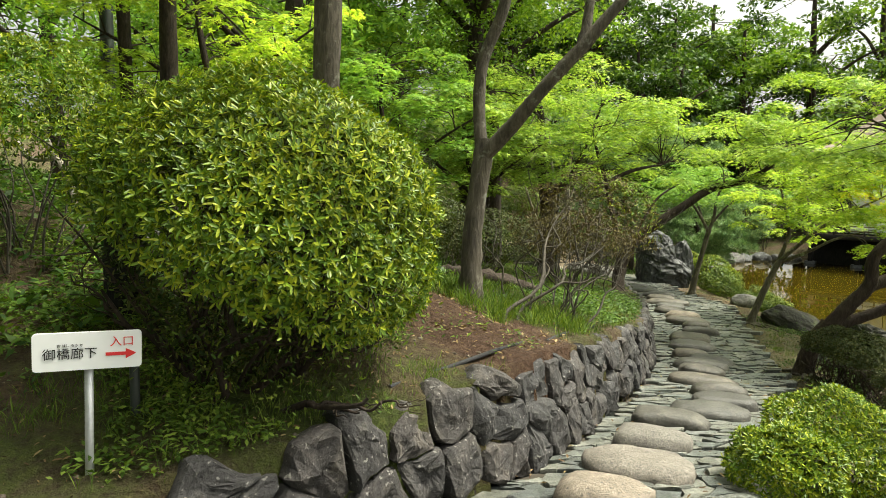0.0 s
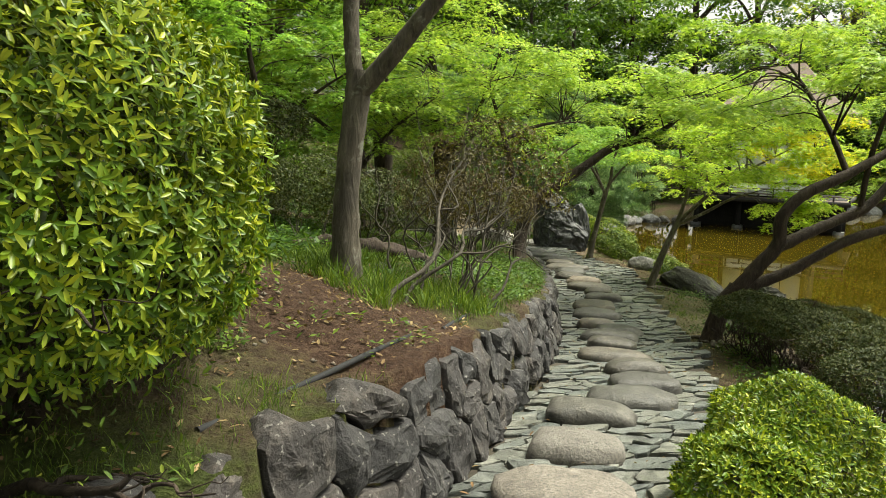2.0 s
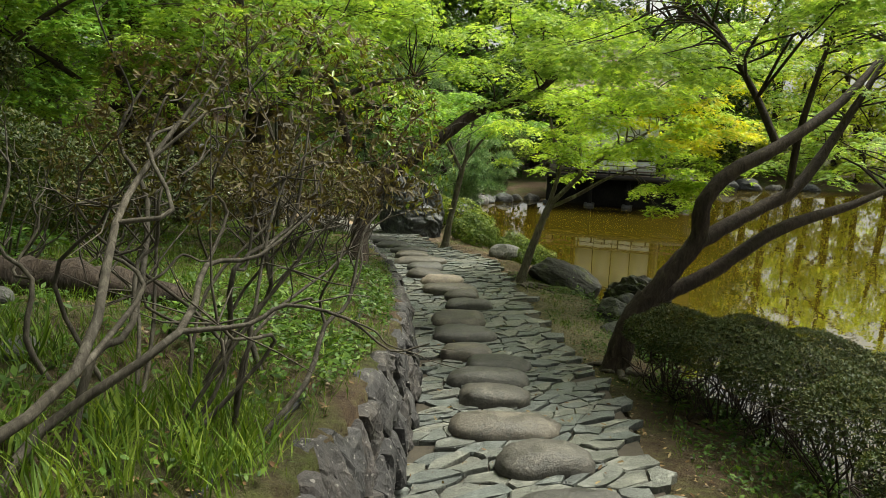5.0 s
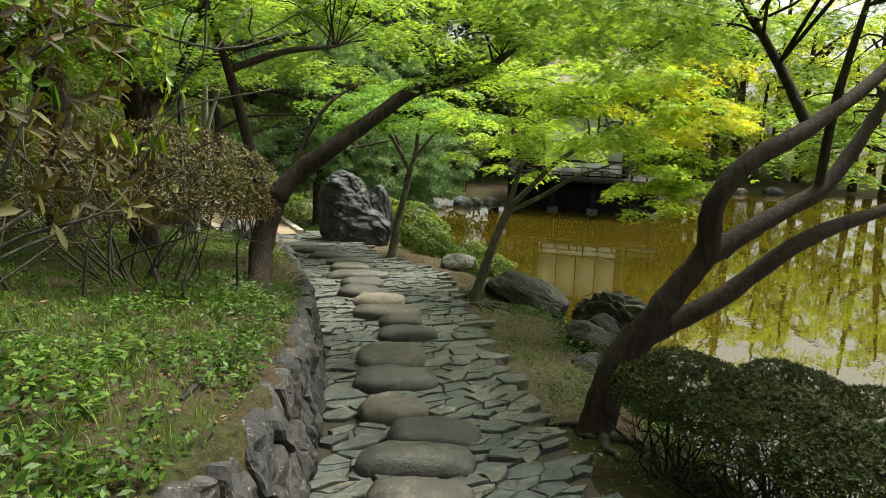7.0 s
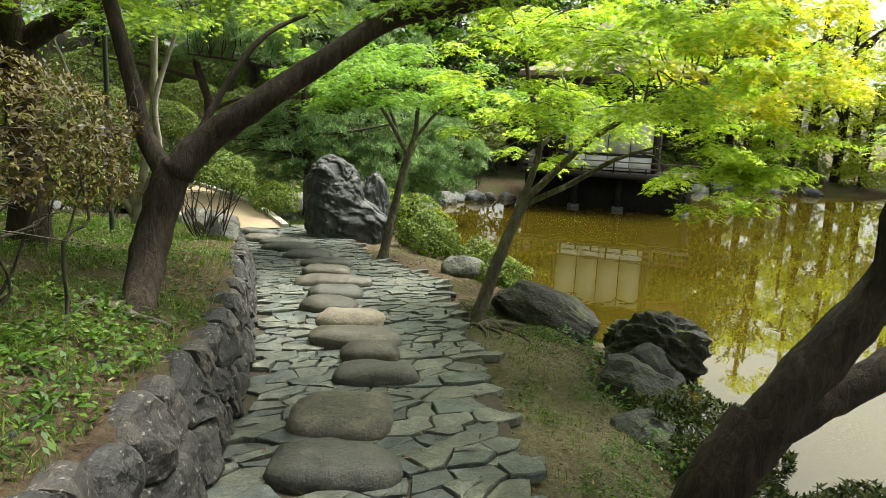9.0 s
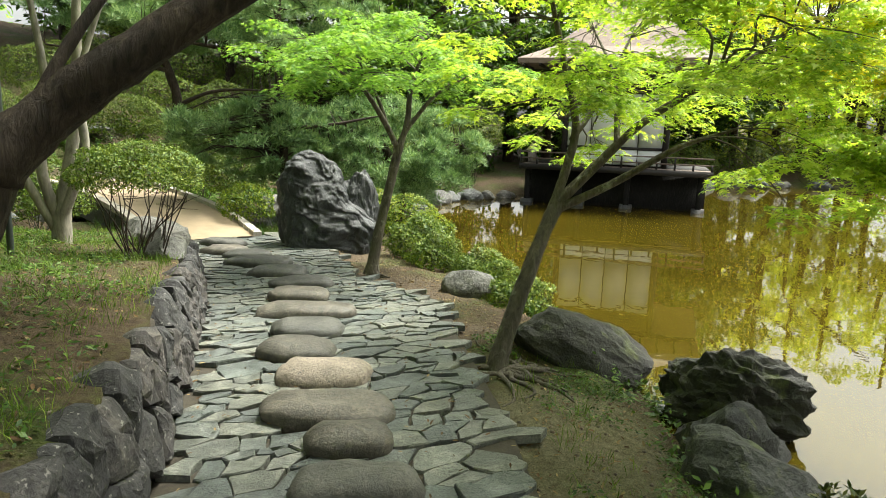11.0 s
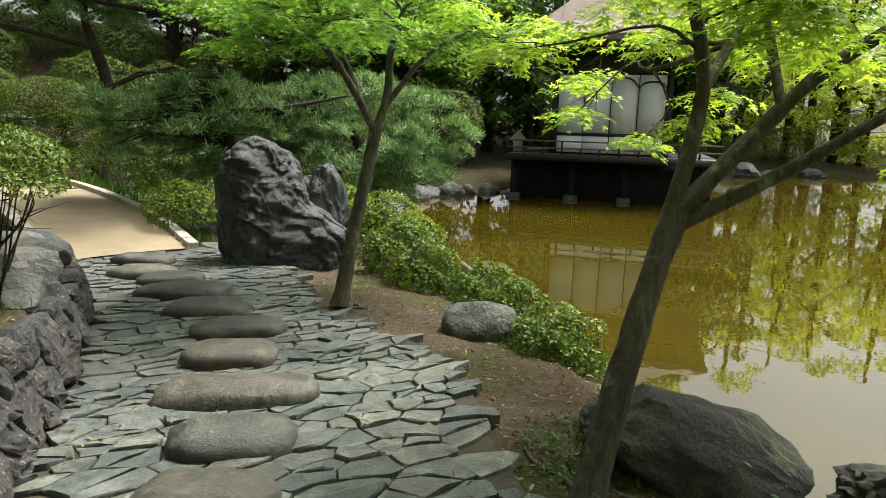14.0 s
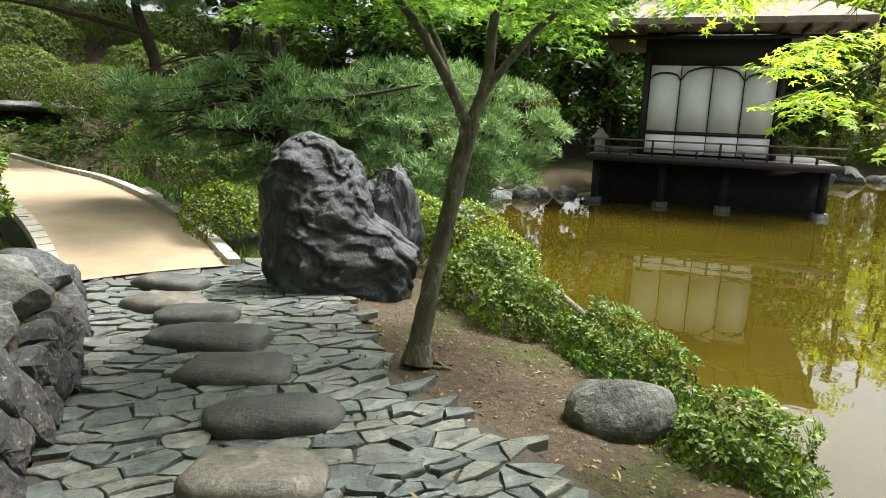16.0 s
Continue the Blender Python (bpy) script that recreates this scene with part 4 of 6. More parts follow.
def tea_house():
    """Its front runs along local x, the water in front of it is at minus y."""
    h = new("tea_house")
    h.matrix_world = pose(18.85, 28.15, 0, 0, 0, -43)
    tagged(h, "dark timber tea house with white arched panels over the pond", "building")

    def add(name, vf, mat, label="", parent=None):
        return put(name, mesh_fast(name, vf[0], vf[1], mat), parent or h, label)

    for x in (-1.72, 1.72):
        add("post", box(x - 0.08, x + 0.08, -0.08, 0.08, 0.6, 4.2), M_WOOD_DARK)
    # Added sheet stands in for shade below the deck; stilts share its black.
    add("dark_skirt", box(-2.9, 3.1, -0.35, -0.3, WATER - 0.5, 0.8), M_BLACK, "black sheet in place of the shade under the veranda")
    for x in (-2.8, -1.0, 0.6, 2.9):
        stilt = add("stilt", box(x - 0.09, x + 0.09, -0.85, -0.67, WATER - 0.6, 0.85), M_BLACK)
        add("footing", box(x - 0.2, x + 0.2, -0.95, -0.55, WATER - 0.5, WATER + 0.12), M_ROCK, "grey stone footing", stilt)
    add("back_wall", box(-1.8, 1.8, 3.9, 4.0, 0.2, 4.3), M_WOOD_DARK)
    add("side_wall", box(-1.8, -1.66, 0.1, 3.9, 0.2, 4.3), M_WOOD_DARK)
    add("lintel_wall", box(-1.64, 1.64, 0.0, 0.08, 3.42, 4.2), M_WOOD_DARK, "dark board wall above the panels")
    add("end_wall", box(1.66, 1.8, 0.3, 3.9, 0.2, 4.3), M_WOOD_DARK)
    deck = add("floor_deck", box(-3.0, 3.2, -0.02, 3.9, 0.82, 0.95), M_WOOD_DARK)
    for k in range(4):
        x0 = -1.62 + k * 0.81
        add("paper_panel", box(x0 + 0.012, x0 + 0.798, 0.0, 0.03, 1.62, 3.40), M_PAPER, "white paper panel")
        add("low_panel", box(x0 + 0.012, x0 + 0.798, -0.01, 0.03, 1.0, 1.52), M_PAPER, "white low panel")
        if k:
            add("mullion", box(x0 - 0.012, x0 + 0.012, -0.03, 0.04, 1.6, 3.3), M_WOOD_DARK)
    add("sill_rail", box(-1.64, 1.64, -0.04, 0.05, 1.53, 1.61), M_WOOD_DARK)
    for x0, x1, z, r in ((-1.62, -0.81, 2.98, 0.20), (-0.81, 0.81, 3.0, 0.34), (0.81, 1.62, 2.98, 0.20)):
        add("arch", arch_panel(x0, x1, -0.04, z, 3.4, r), M_WOOD_DARK, "dark arched moulding")
    for k in range(12):
        y0 = -1.15 + k * 0.095
        add("deck_board", box(-3.0, 3.2, y0, y0 + 0.085, 0.88, 0.94), M_WOOD_DECK, "", deck)
    add("deck_edge", box(-3.05, 3.25, -1.19, -1.155, 0.76, 0.95), M_WOOD_DARK)
    for z in (1.12, 1.33):
        rail = add("rail", box(-3.05, 3.25, -1.13, -1.08, z, z + 0.045), M_WOOD_DECK, "weathered veranda rail")
    for k in range(12):
        x = -3.0 + k * 0.563
        add("rail_post", box(x - 0.03, x + 0.03, -1.135, -1.075, 0.94, 1.37 if k % 3 == 0 else 1.14), M_WOOD_DARK, "", rail)
    # hipped bark roof with a thick eave
    e, zt = [(-3.2, -1.6), (3.4, -1.6), (3.4, 5.4), (-3.2, 5.4)], 6.9
    ridge = [(-0.5, 1.85), (0.8, 1.85)]
    v = [(x, y, 4.28) for x, y in e] + [(x, y, 4.44) for x, y in e]
    for s, z in ((0.35, 4.95), (0.72, 5.95)):
        for (x, y), (rx, ry) in zip(e, (ridge[0], ridge[1], ridge[1], ridge[0])):
            v.append((x + (rx - x) * s, y + (ry - y) * s, z))
    v += [(*ridge[0], zt), (*ridge[1], zt)]
    f = [(3, 2, 1, 0)]
    for lo, hi in ((0, 4), (4, 8), (8, 12)):
        f += [(lo + k, lo + (k + 1) % 4, hi + (k + 1) % 4, hi + k) for k in range(4)]
    f += [(12, 13, 17, 16), (13, 14, 17), (14, 15, 16, 17), (15, 12, 16)]
    roof = put("roof", mesh_data("roof", v, f, M_ROOF), h, "thick brown bark roof")
    for k in range(12):
        x = -3.0 + k * 0.56
        add("rafter", box(x - 0.03, x + 0.03, -1.6, 0.0, 4.18, 4.27), M_WOOD_DARK, "", roof)
    add("eave_beam", box(-3.1, 3.3, -0.1, 0.06, 4.1, 4.2), M_WOOD_DARK)


tea_house()


LANTERN = (16.99, 30.43, WATER)


def water_lantern():
    h = thing("wooden_lantern", "small weathered wooden lantern on a pole in the pond", "lantern", at=LANTERN)

    def add(name, vf, mat):
        v = vf[0].copy()
        a = np.radians(-40)
        x, y = v[:, 0].copy(), v[:, 1].copy()
        v[:, 0], v[:, 1] = x * np.cos(a) - y * np.sin(a), x * np.sin(a) + y * np.cos(a)
        return put(name, mesh_fast(name, v, vf[1], mat), h)

    add("pole", tube(smooth_line([(0, 0, -0.4, 0.04), (0, 0, 0.6, 0.038), (0.01, 0, 1.27, 0.034)], 4), 8), M_WOOD_GREY)
    add("box", box(-0.14, 0.14, -0.14, 0.14, 1.3, 1.78), M_WOOD_GREY)
    add("ledge", box(-0.17, 0.17, -0.17, 0.17, 1.25, 1.297), M_WOOD_GREY)
    put("roof", mesh_data("roof", [(-0.19, -0.19, 1.77), (0.19, -0.19, 1.77), (0.19, 0.19, 1.77), (-0.19, 0.19, 1.77), (-0.02, -0.02, 2.05), (0.02, -0.02, 2.05), (0.02, 0.02, 2.05), (-0.02, 0.02, 2.05)],
        [(3, 2, 1, 0), (0, 1, 5, 4), (1, 2, 6, 5), (2, 3, 7, 6), (3, 0, 4, 7), (4, 5, 6, 7)], M_WOOD_GREY), h)


water_lantern()


# ---------------------------------------------------------------- sanded bridge
def bridge():
    h = thing("garden_bridge", "arched bridge with tan sand deck and pale stone kerbs", "bridge", at=(4.9, 21.9, -0.1))
    rows = smooth_line([(4.9, 21.6, -0.07, 0.88), (4.58, 22.8, 0.14, 0.88), (4.1, 24.2, 0.30, 0.88), (3.2, 26.6, 0.42, 0.88), (1.9, 29.4, 0.42, 0.9), (0.2, 33, 0.5, 0.9)], 5)
    d = np.gradient(rows[:, :2], axis=0)
    d /= np.linalg.norm(d, axis=1)[:, None]
    side = np.stack([d[:, 1], -d[:, 0]], -1)
    cols = np.linspace(-1, 1, 7)
    v = [(*(r[:2] + s * c * r[3]), r[2] + 0.02 * (1 - c * c)) for r, s in zip(rows, side) for c in cols]
    n = len(rows)
    f = [(i * 7 + j, i * 7 + j + 1, (i + 1) * 7 + j + 1, (i + 1) * 7 + j) for i in range(n - 1) for j in range(6)]
    under(put("deck", mesh_data("deck", v, f, M_SAND, True), label="tan compacted sand deck"), h)
    for sg in (-1, 1):
        v = []
        for r, s in zip(rows, side):
            a, b = r[:2] + s * sg * r[3], r[:2] + s * sg * (r[3] + 0.11)
            v += [(*a, r[2] - 0.5), (*b, r[2] - 0.5), (*b, r[2] - 0.02), (*a, r[2] - 0.02)]
        f = [(4 * i + k, 4 * i + (k + 1) % 4, 4 * i + 4 + (k + 1) % 4, 4 * i + 4 + k) for i in range(n - 1) for k in range(4)]
        under(put("side_wall", mesh_data("side_wall", v, f, M_ROCK_FAR)), h)
        for i in range(0, n - 1):
            r0, r1 = rows[i], rows[i + 1]
            vv = []
            for r, s, t in ((r0, side[i], 0.02), (r1, side[i + 1], -0.02)):
                c = r[:2] + d[i] * t
                for w, z in ((0.86, -0.02), (1.04, -0.02), (1.03, 0.07), (0.87, 0.08)):
                    vv.append((*(c + s * sg * (r[3] + w - 0.9)), r[2] + z))
            under(put("kerb_stone", mesh_data("kerb_stone", vv, [(0, 1, 2, 3), (7, 6, 5, 4), (0, 4, 5, 1), (1, 5, 6, 2), (2, 6, 7, 3), (3, 7, 4, 0)], M_KERB)), h)


bridge()


# ---------------------------------------------------------------- pines and far shrubs
def needle_tuft():
    v, f = [], []
    r3 = np.random.default_rng(5)
    for k in range(9):
        a, el = k * 2.4, r3.uniform(0.25, 1.35)
        d = np.array([np.cos(a) * np.cos(el), np.sin(a) * np.cos(el), np.sin(el)])
        s = np.cross(d, [0.3, 0.2, 0.9])
        s = s / np.linalg.norm(s) * 0.05
        n = len(v)
        v += [np.zeros(3), d * 0.5 + s, d, d * 0.5 - s]
        f.append((n, n + 1, n + 2, n + 3))
    return np.array(v), f


TUFT = needle_tuft()


def pine(label, limbs, pads, seed, size=0.2, per=85):
    return tree("pine_tree", label, "tree", limbs, pads, M_PINE, M_BARK_DARK, size, per, seed, TUFT, 0.5, 0.02, 0.08, droop=0.5, spokes=0)


pine("garden pine with dense spreading green needles over the shore",
     [[(9.9, 25.2, -0.4, 0.16), (9.9, 25.3, 0.3, 0.12), (9.7, 25.4, 1.0, 0.11), (9.4, 25.5, 1.9, 0.09), (9.2, 25.6, 2.7, 0.05)],
      [(9.7, 25.4, 1.0, 0.06), (10.6, 25.2, 1.4, 0.05), (11.8, 25.3, 1.7, 0.02)], [(9.5, 25.5, 1.5, 0.06), (8.5, 25.0, 1.9, 0.045), (7.4, 24.6, 2.0, 0.02)]],
     pads_in((9.35, 25.0, 1.5), (2.7, 1.7, 1.3), 200, 401, (0.2, 0.4), -0.9), 401, 0.19, 105)
pine("garden pine with a dark crooked trunk and long level boughs",
     [[(6.7, 24.0, -0.5, 0.13), (6.72, 24.0, 0.8, 0.10), (6.66, 24.0, 2.2, 0.09), (6.6, 24.1, 3.6, 0.07), (6.7, 24.2, 5.2, 0.03)],
      [(6.7, 24.0, 1.9, 0.05), (7.6, 23.8, 2.0, 0.04), (8.8, 23.7, 2.25, 0.015)], [(6.62, 24.1, 3.2, 0.05), (5.4, 24.2, 3.5, 0.04), (4.0, 24.3, 3.6, 0.015)], [(6.62, 24.1, 3.5, 0.05), (8.0, 24.2, 3.8, 0.03), (9.4, 24.3, 3.9, 0.012)]],
     pads_in((6.4, 24.4, 1.7), (2.2, 1.1, 0.9), 120, 402, (0.2, 0.4)) + pads_in((6.6, 24.3, 4.6), (3.2, 1.8, 1.1), 80, 403, (0.25, 0.5)), 402, 0.19, 100)
pine("old pine leaning over the stream bank",
     [[(4.6, 31.0, -0.2, 0.2), (4.65, 31.0, 1.2, 0.16), (4.9, 31.0, 2.6, 0.14), (4.5, 31.1, 4.2, 0.10), (4.8, 31.2, 6.0, 0.04)],
      [(4.85, 31.0, 2.4, 0.07), (6.0, 30.9, 2.9, 0.05), (7.6, 30.8, 3.0, 0.02)], [(4.7, 31.0, 3.4, 0.07), (3.2, 30.9, 3.7, 0.05), (1.6, 30.8, 3.9, 0.02)]],
     pads_in((4.8, 31.0, 5.3), (4.0, 1.6, 1.1), 80, 404, (0.4, 0.7)), 404, 0.22, 80)

FAR = [(5.75, 22.9, 0.36, 0.52, 0.42, M_AZALEA), (8.75, 21.8, 0.15, 0.62, 0.5, M_AZALEA), (8.85, 20.9, -0.02, 0.5, 0.42, M_AZALEA), (8.3, 22.6, 0.3, 0.5, 0.4, M_AZALEA),
       (8.25, 20.0, 0.0, 0.48, 0.40, M_BOX), (8.3, 19.3, -0.1, 0.42, 0.34, M_BOX), (8.75, 18.5, -0.22, 0.4, 0.34, M_BOX), (8.65, 17.75, -0.24, 0.36, 0.32, M_BOX), (8.2, 16.4, -0.12, 0.40, 0.30, M_BOX), (7.0, 11.2, -0.1, 0.4, 0.3, M_AZALEA_DARK), (6.6, 10.4, 0.0, 0.35, 0.3, M_AZALEA_DARK), (5.2, 27.4, 1.0, 0.8, 0.65, M_BOX), (6.0, 26.6, 0.6, 0.75, 0.6, M_BOX), (3.4, 33.6, 1.9, 1.3, 0.8, M_BOX),
       (1.4, 35.4, 2.4, 1.2, 0.8, M_BOX), (0.9, 38.3, 3.5, 1.7, 1.1, M_BOX), (4.6, 36.0, 2.8, 1.2, 0.8, M_BOX), (6.6, 35.4, 2.6, 1.1, 0.8, M_BOX), (-0.8, 34.0, 2.0, 1.3, 0.9, M_BOX), (8.4, 34.2, 2.1, 1.3, 0.9, M_BOX), (2.6, 40, 4.4, 1.6, 1.1, M_BOX), (5.6, 39, 4.0, 1.5, 1.0, M_BOX), (8.8, 37.6, 3.5, 1.5, 1.0, M_BOX),
       (11.0, 30.6, 1.5, 1.3, 0.9, M_BOX), (13.2, 32.2, 1.7, 1.4, 1.0, M_BOX), (15.6, 33.0, 1.9, 1.3, 1.0, M_BOX), (0.9, 20.5, 1.1, 0.9, 0.6, M_BOX), (2.3, 22.0, 0.7, 0.8, 0.6, M_BOX), (-0.8, 22.5, 1.5, 1.1, 0.7, M_BOX),
       (1.2, 24.0, 0.9, 0.9, 0.7, M_BOX), (-2.0, 18.5, 1.9, 1.1, 0.7, M_AZALEA_DARK), (0.3, 18.2, 1.7, 0.8, 0.5, M_BOX), (30, 36, 0.7, 1.5, 1.1, M_BOX), (34, 36.4, 0.9, 1.7, 1.2, M_BOX), (27.2, 35.6, 0.7, 1.3, 1.0, M_BOX), (38, 35.5, 0.9, 1.7, 1.2, M_BOX),
       (-3.2, 7.6, 3.2, 0.9, 0.7, M_AZALEA_DARK), (-2.9, 4.4, 3.35, 0.6, 0.5, M_AZALEA), (-1.9, 9.2, 2.8, 0.7, 0.5, M_AZALEA_DARK), (-0.2, 9.6, 2.25, 0.7, 0.45, M_AZALEA_DARK), (0.6, 10.6, 2.0, 0.8, 0.5, M_AZALEA_DARK)]
for k, (x, y, z, r, h, leaf) in enumerate(FAR):
    loose = x > 6.5 and y < 20.4
    size = 0.032 if y < 20 else 0.042 if y < 24.5 else 0.058
    shrub = dome_shrub("dome_shrub", "rounded clipped evergreen shrub in the garden", (x, y, z), (r, r * 0.95, h), (x, y, gz(x, y)), leaf, int(3000 * r * r / (size / 0.032) ** 1.9) + 400, 130 + k, size * (1.45 if loose else 1), -0.5, 5, 0.12, group="clipped shrubs in the garden", lobes=0.17 if loose else 0.06)
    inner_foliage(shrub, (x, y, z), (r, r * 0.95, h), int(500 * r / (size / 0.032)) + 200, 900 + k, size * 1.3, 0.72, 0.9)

# ---------------------------------------------------------------- wood all around
tree("tall_tree", "straight grey trunk rising behind the azalea", "tree",
     [[(-1.25, 6.7, 1.9, 0.2), (-1.25, 6.7, 2.6, 0.14), (-1.22, 6.7, 4.5, 0.13), (-1.2, 6.8, 7.5, 0.10), (-1.1, 6.9, 10, 0.04)], [(-1.2, 6.75, 5.5, 0.06), (-2.2, 7.2, 6.5, 0.03), (-3.0, 7.5, 7.2, 0.01)]],
     pads_in((-1.2, 7.2, 7.9), (2.8, 2.5, 1.6), 26, 81, (0.5, 0.8)), M_FOREST_LIGHT, M_BARK_GREY, 0.1, 110, 81, OVAL, 0.6)
for k, (x, y, r) in enumerate([(0.45, 15.6, 0.24), (1.15, 16.4, 0.22), (-3.6, 8.6, 0.12), (-4.6, 9.6, 0.10)]):
    wood_tree(x, y, 11, 3.2, M_FOREST_LIGHT if k < 2 else M_FOREST, M_BARK_DARK, 500 + k, r, 0.42, 0.14, 70 if k < 2 else 22, "dark-barked tree on the bank", 70)
tree("multi_stem_tree", "smooth pale-barked tree with several twisting stems", "tree",
     [[(3.0, 18.1, 0.2, 0.128), (3.02, 18.1, 0.8, 0.098), (3.1, 18.1, 1.3, 0.075), (3.25, 18.15, 2.2, 0.060), (3.3, 18.2, 3.4, 0.045), (3.5, 18.3, 4.6, 0.015)],
      [(3.02, 18.1, 0.75, 0.068), (2.85, 18.1, 1.4, 0.060), (2.95, 18.1, 2.3, 0.049), (2.8, 18.2, 3.6, 0.030), (2.7, 18.3, 4.6, 0.015)],
      [(3.05, 18.05, 0.9, 0.060), (3.3, 18.0, 1.6, 0.053), (3.28, 18.0, 2.4, 0.041), (3.6, 18.0, 3.4, 0.022)],
      [(2.95, 18.1, 0.7, 0.053), (2.6, 18.1, 1.5, 0.045), (2.35, 18.2, 2.2, 0.038), (2.0, 18.3, 3.2, 0.015)]],
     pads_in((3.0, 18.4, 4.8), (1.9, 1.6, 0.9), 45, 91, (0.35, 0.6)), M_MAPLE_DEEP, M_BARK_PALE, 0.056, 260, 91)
for k, (x, y, h, w, leaf) in enumerate([(-3.6, 9.8, 4.2, 2.2, M_MAPLE_LIGHT), (-1.2, 12.6, 3.9, 2.2, M_MAPLE_DEEP), (-6.2, 8.6, 5.0, 2.4, M_MAPLE_LIGHT), (0.4, 13.6, 3.6, 1.8, M_MAPLE), (-3.0, 15.5, 5.2, 2.6, M_MAPLE_LIGHT)]):
    z = gz(x, y)
    tree("understory_maple", "slender maple with tiered bright leaves on the slope", "tree",
         [[(x, y, z - 0.2, 0.11), (x + 0.05, y, z + 0.5, 0.075), (x + 0.15, y, z + h * 0.4, 0.06), (x - 0.1, y + 0.1, z + h * 0.75, 0.04), (x, y, z + h, 0.012)],
          [(x + 0.12, y, z + h * 0.35, 0.045), (x + w * 0.4, y - 0.2, z + h * 0.55, 0.03), (x + w * 0.8, y - 0.3, z + h * 0.7, 0.01)],
          [(x + 0.1, y, z + h * 0.42, 0.045), (x - w * 0.4, y - 0.1, z + h * 0.6, 0.03), (x - w * 0.8, y - 0.2, z + h * 0.72, 0.01)]],
         pads_in((x, y, z + h * 0.72), (w, w, h * 0.36), 60, 840 + k, (0.35, 0.7)), leaf, M_BARK_DARK, 0.075, 170, 850 + k, group="maples on the slope")
WOOD = [(14.5, 36.5, 8, 2.6, 0), (17.2, 36, 8, 2.4, 0), (20.3, 38, 10, 3, 0), (11, 38.5, 9, 3, 0), (7.5, 40.8, 10, 3.2, 0), (3.5, 43, 12, 4, 0), (23.5, 38.5, 9, 3, 0), (15.8, 41, 12, 4, 0), (-7, 6, 9, 3, 0), (-9.5, 13, 7, 3.0, 1), (-3.5, 13.5, 9, 2.8, 1), (-4, 18, 11, 3.4, 0), (-8, 20, 13, 4, 0), (-2, 24, 11, 3.4, 1), (-6, 27, 13, 4, 0), (-4.5, 31.5, 10, 3.2, 0), (-11, 0, 10, 3.5, 0), (-8, 1, 8, 2.6, 1),
        (1, 44, 12, 4, 0), (5.5, 44, 11, 3.6, 1), (9.5, 42, 12, 4, 0), (13, 40, 12, 4, 0), (17, 39, 13, 4.2, 1), (12, 35.5, 9, 2.8, 0), (22, 41, 17, 5, 0), (27, 42, 17, 5, 1), (33, 42, 16, 5, 0), (27, 38.5, 8, 2.6, 1), (25, 37, 6, 2.2, 0), (21.5, 36.5, 7, 2.4, 0), (15.3, 35, 8, 2.4, 0),
        (-5, 41, 13, 4, 0), (-9, 33, 14, 4.5, 1), (3, 45, 16, 5, 1), (10, 45, 16, 5, 0), (18, 47, 16, 5, 1), (-14, 24, 15, 5, 0), (-15, 12, 15, 5, 1),
        (-3, -8, 9, 3.2, 0), (-7, -5, 10, 3.4, 1), (3, -16, 11, 4, 0), (-10, -14, 12, 4, 1)]
for k in range(34):
    a = k / 33
    sx, sy = np.interp(a, [0, 0.2, 0.35, 0.5, 0.65, 0.8, 0.9, 1], [27, 36, 42, 47, 49, 46, 38, 22]), np.interp(a, [0, 0.2, 0.35, 0.5, 0.65, 0.8, 0.9, 1], [37.5, 38, 35, 28, 18, 4, -14, -23])
    if k < 15 or k % 2:
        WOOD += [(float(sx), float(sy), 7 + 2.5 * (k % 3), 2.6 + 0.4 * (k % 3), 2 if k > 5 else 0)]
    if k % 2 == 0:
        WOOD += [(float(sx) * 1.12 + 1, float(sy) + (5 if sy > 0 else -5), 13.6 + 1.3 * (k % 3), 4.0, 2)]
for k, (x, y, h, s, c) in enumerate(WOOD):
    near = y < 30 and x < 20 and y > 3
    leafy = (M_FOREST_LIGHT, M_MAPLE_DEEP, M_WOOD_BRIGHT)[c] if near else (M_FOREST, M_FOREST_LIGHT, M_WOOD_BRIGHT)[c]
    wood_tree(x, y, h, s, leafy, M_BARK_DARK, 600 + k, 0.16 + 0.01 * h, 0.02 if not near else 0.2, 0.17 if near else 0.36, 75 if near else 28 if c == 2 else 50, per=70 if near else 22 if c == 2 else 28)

# ---------------------------------------------------------------- sign and small things of the bank
def letters(text, size, x, z, mat, parent, name):
    c = bpy.data.curves.new(name, "FONT")
    c.body, c.size, c.extrude, c.align_x, c.align_y = text, size, 0.0008, "CENTER", "CENTER"
    tmp = new("tmp_text", c)
    dg = bpy.context.evaluated_depsgraph_get()
    me = bpy.data.meshes.new_from_object(tmp.evaluated_get(dg))
    bpy.data.objects.remove(tmp)
    me.materials.clear()
    me.materials.append(mat)
    ob = put(name, me, parent)
    ob.matrix_local = pose(x, -0.0075, z, 90, 0, 0)
    return ob


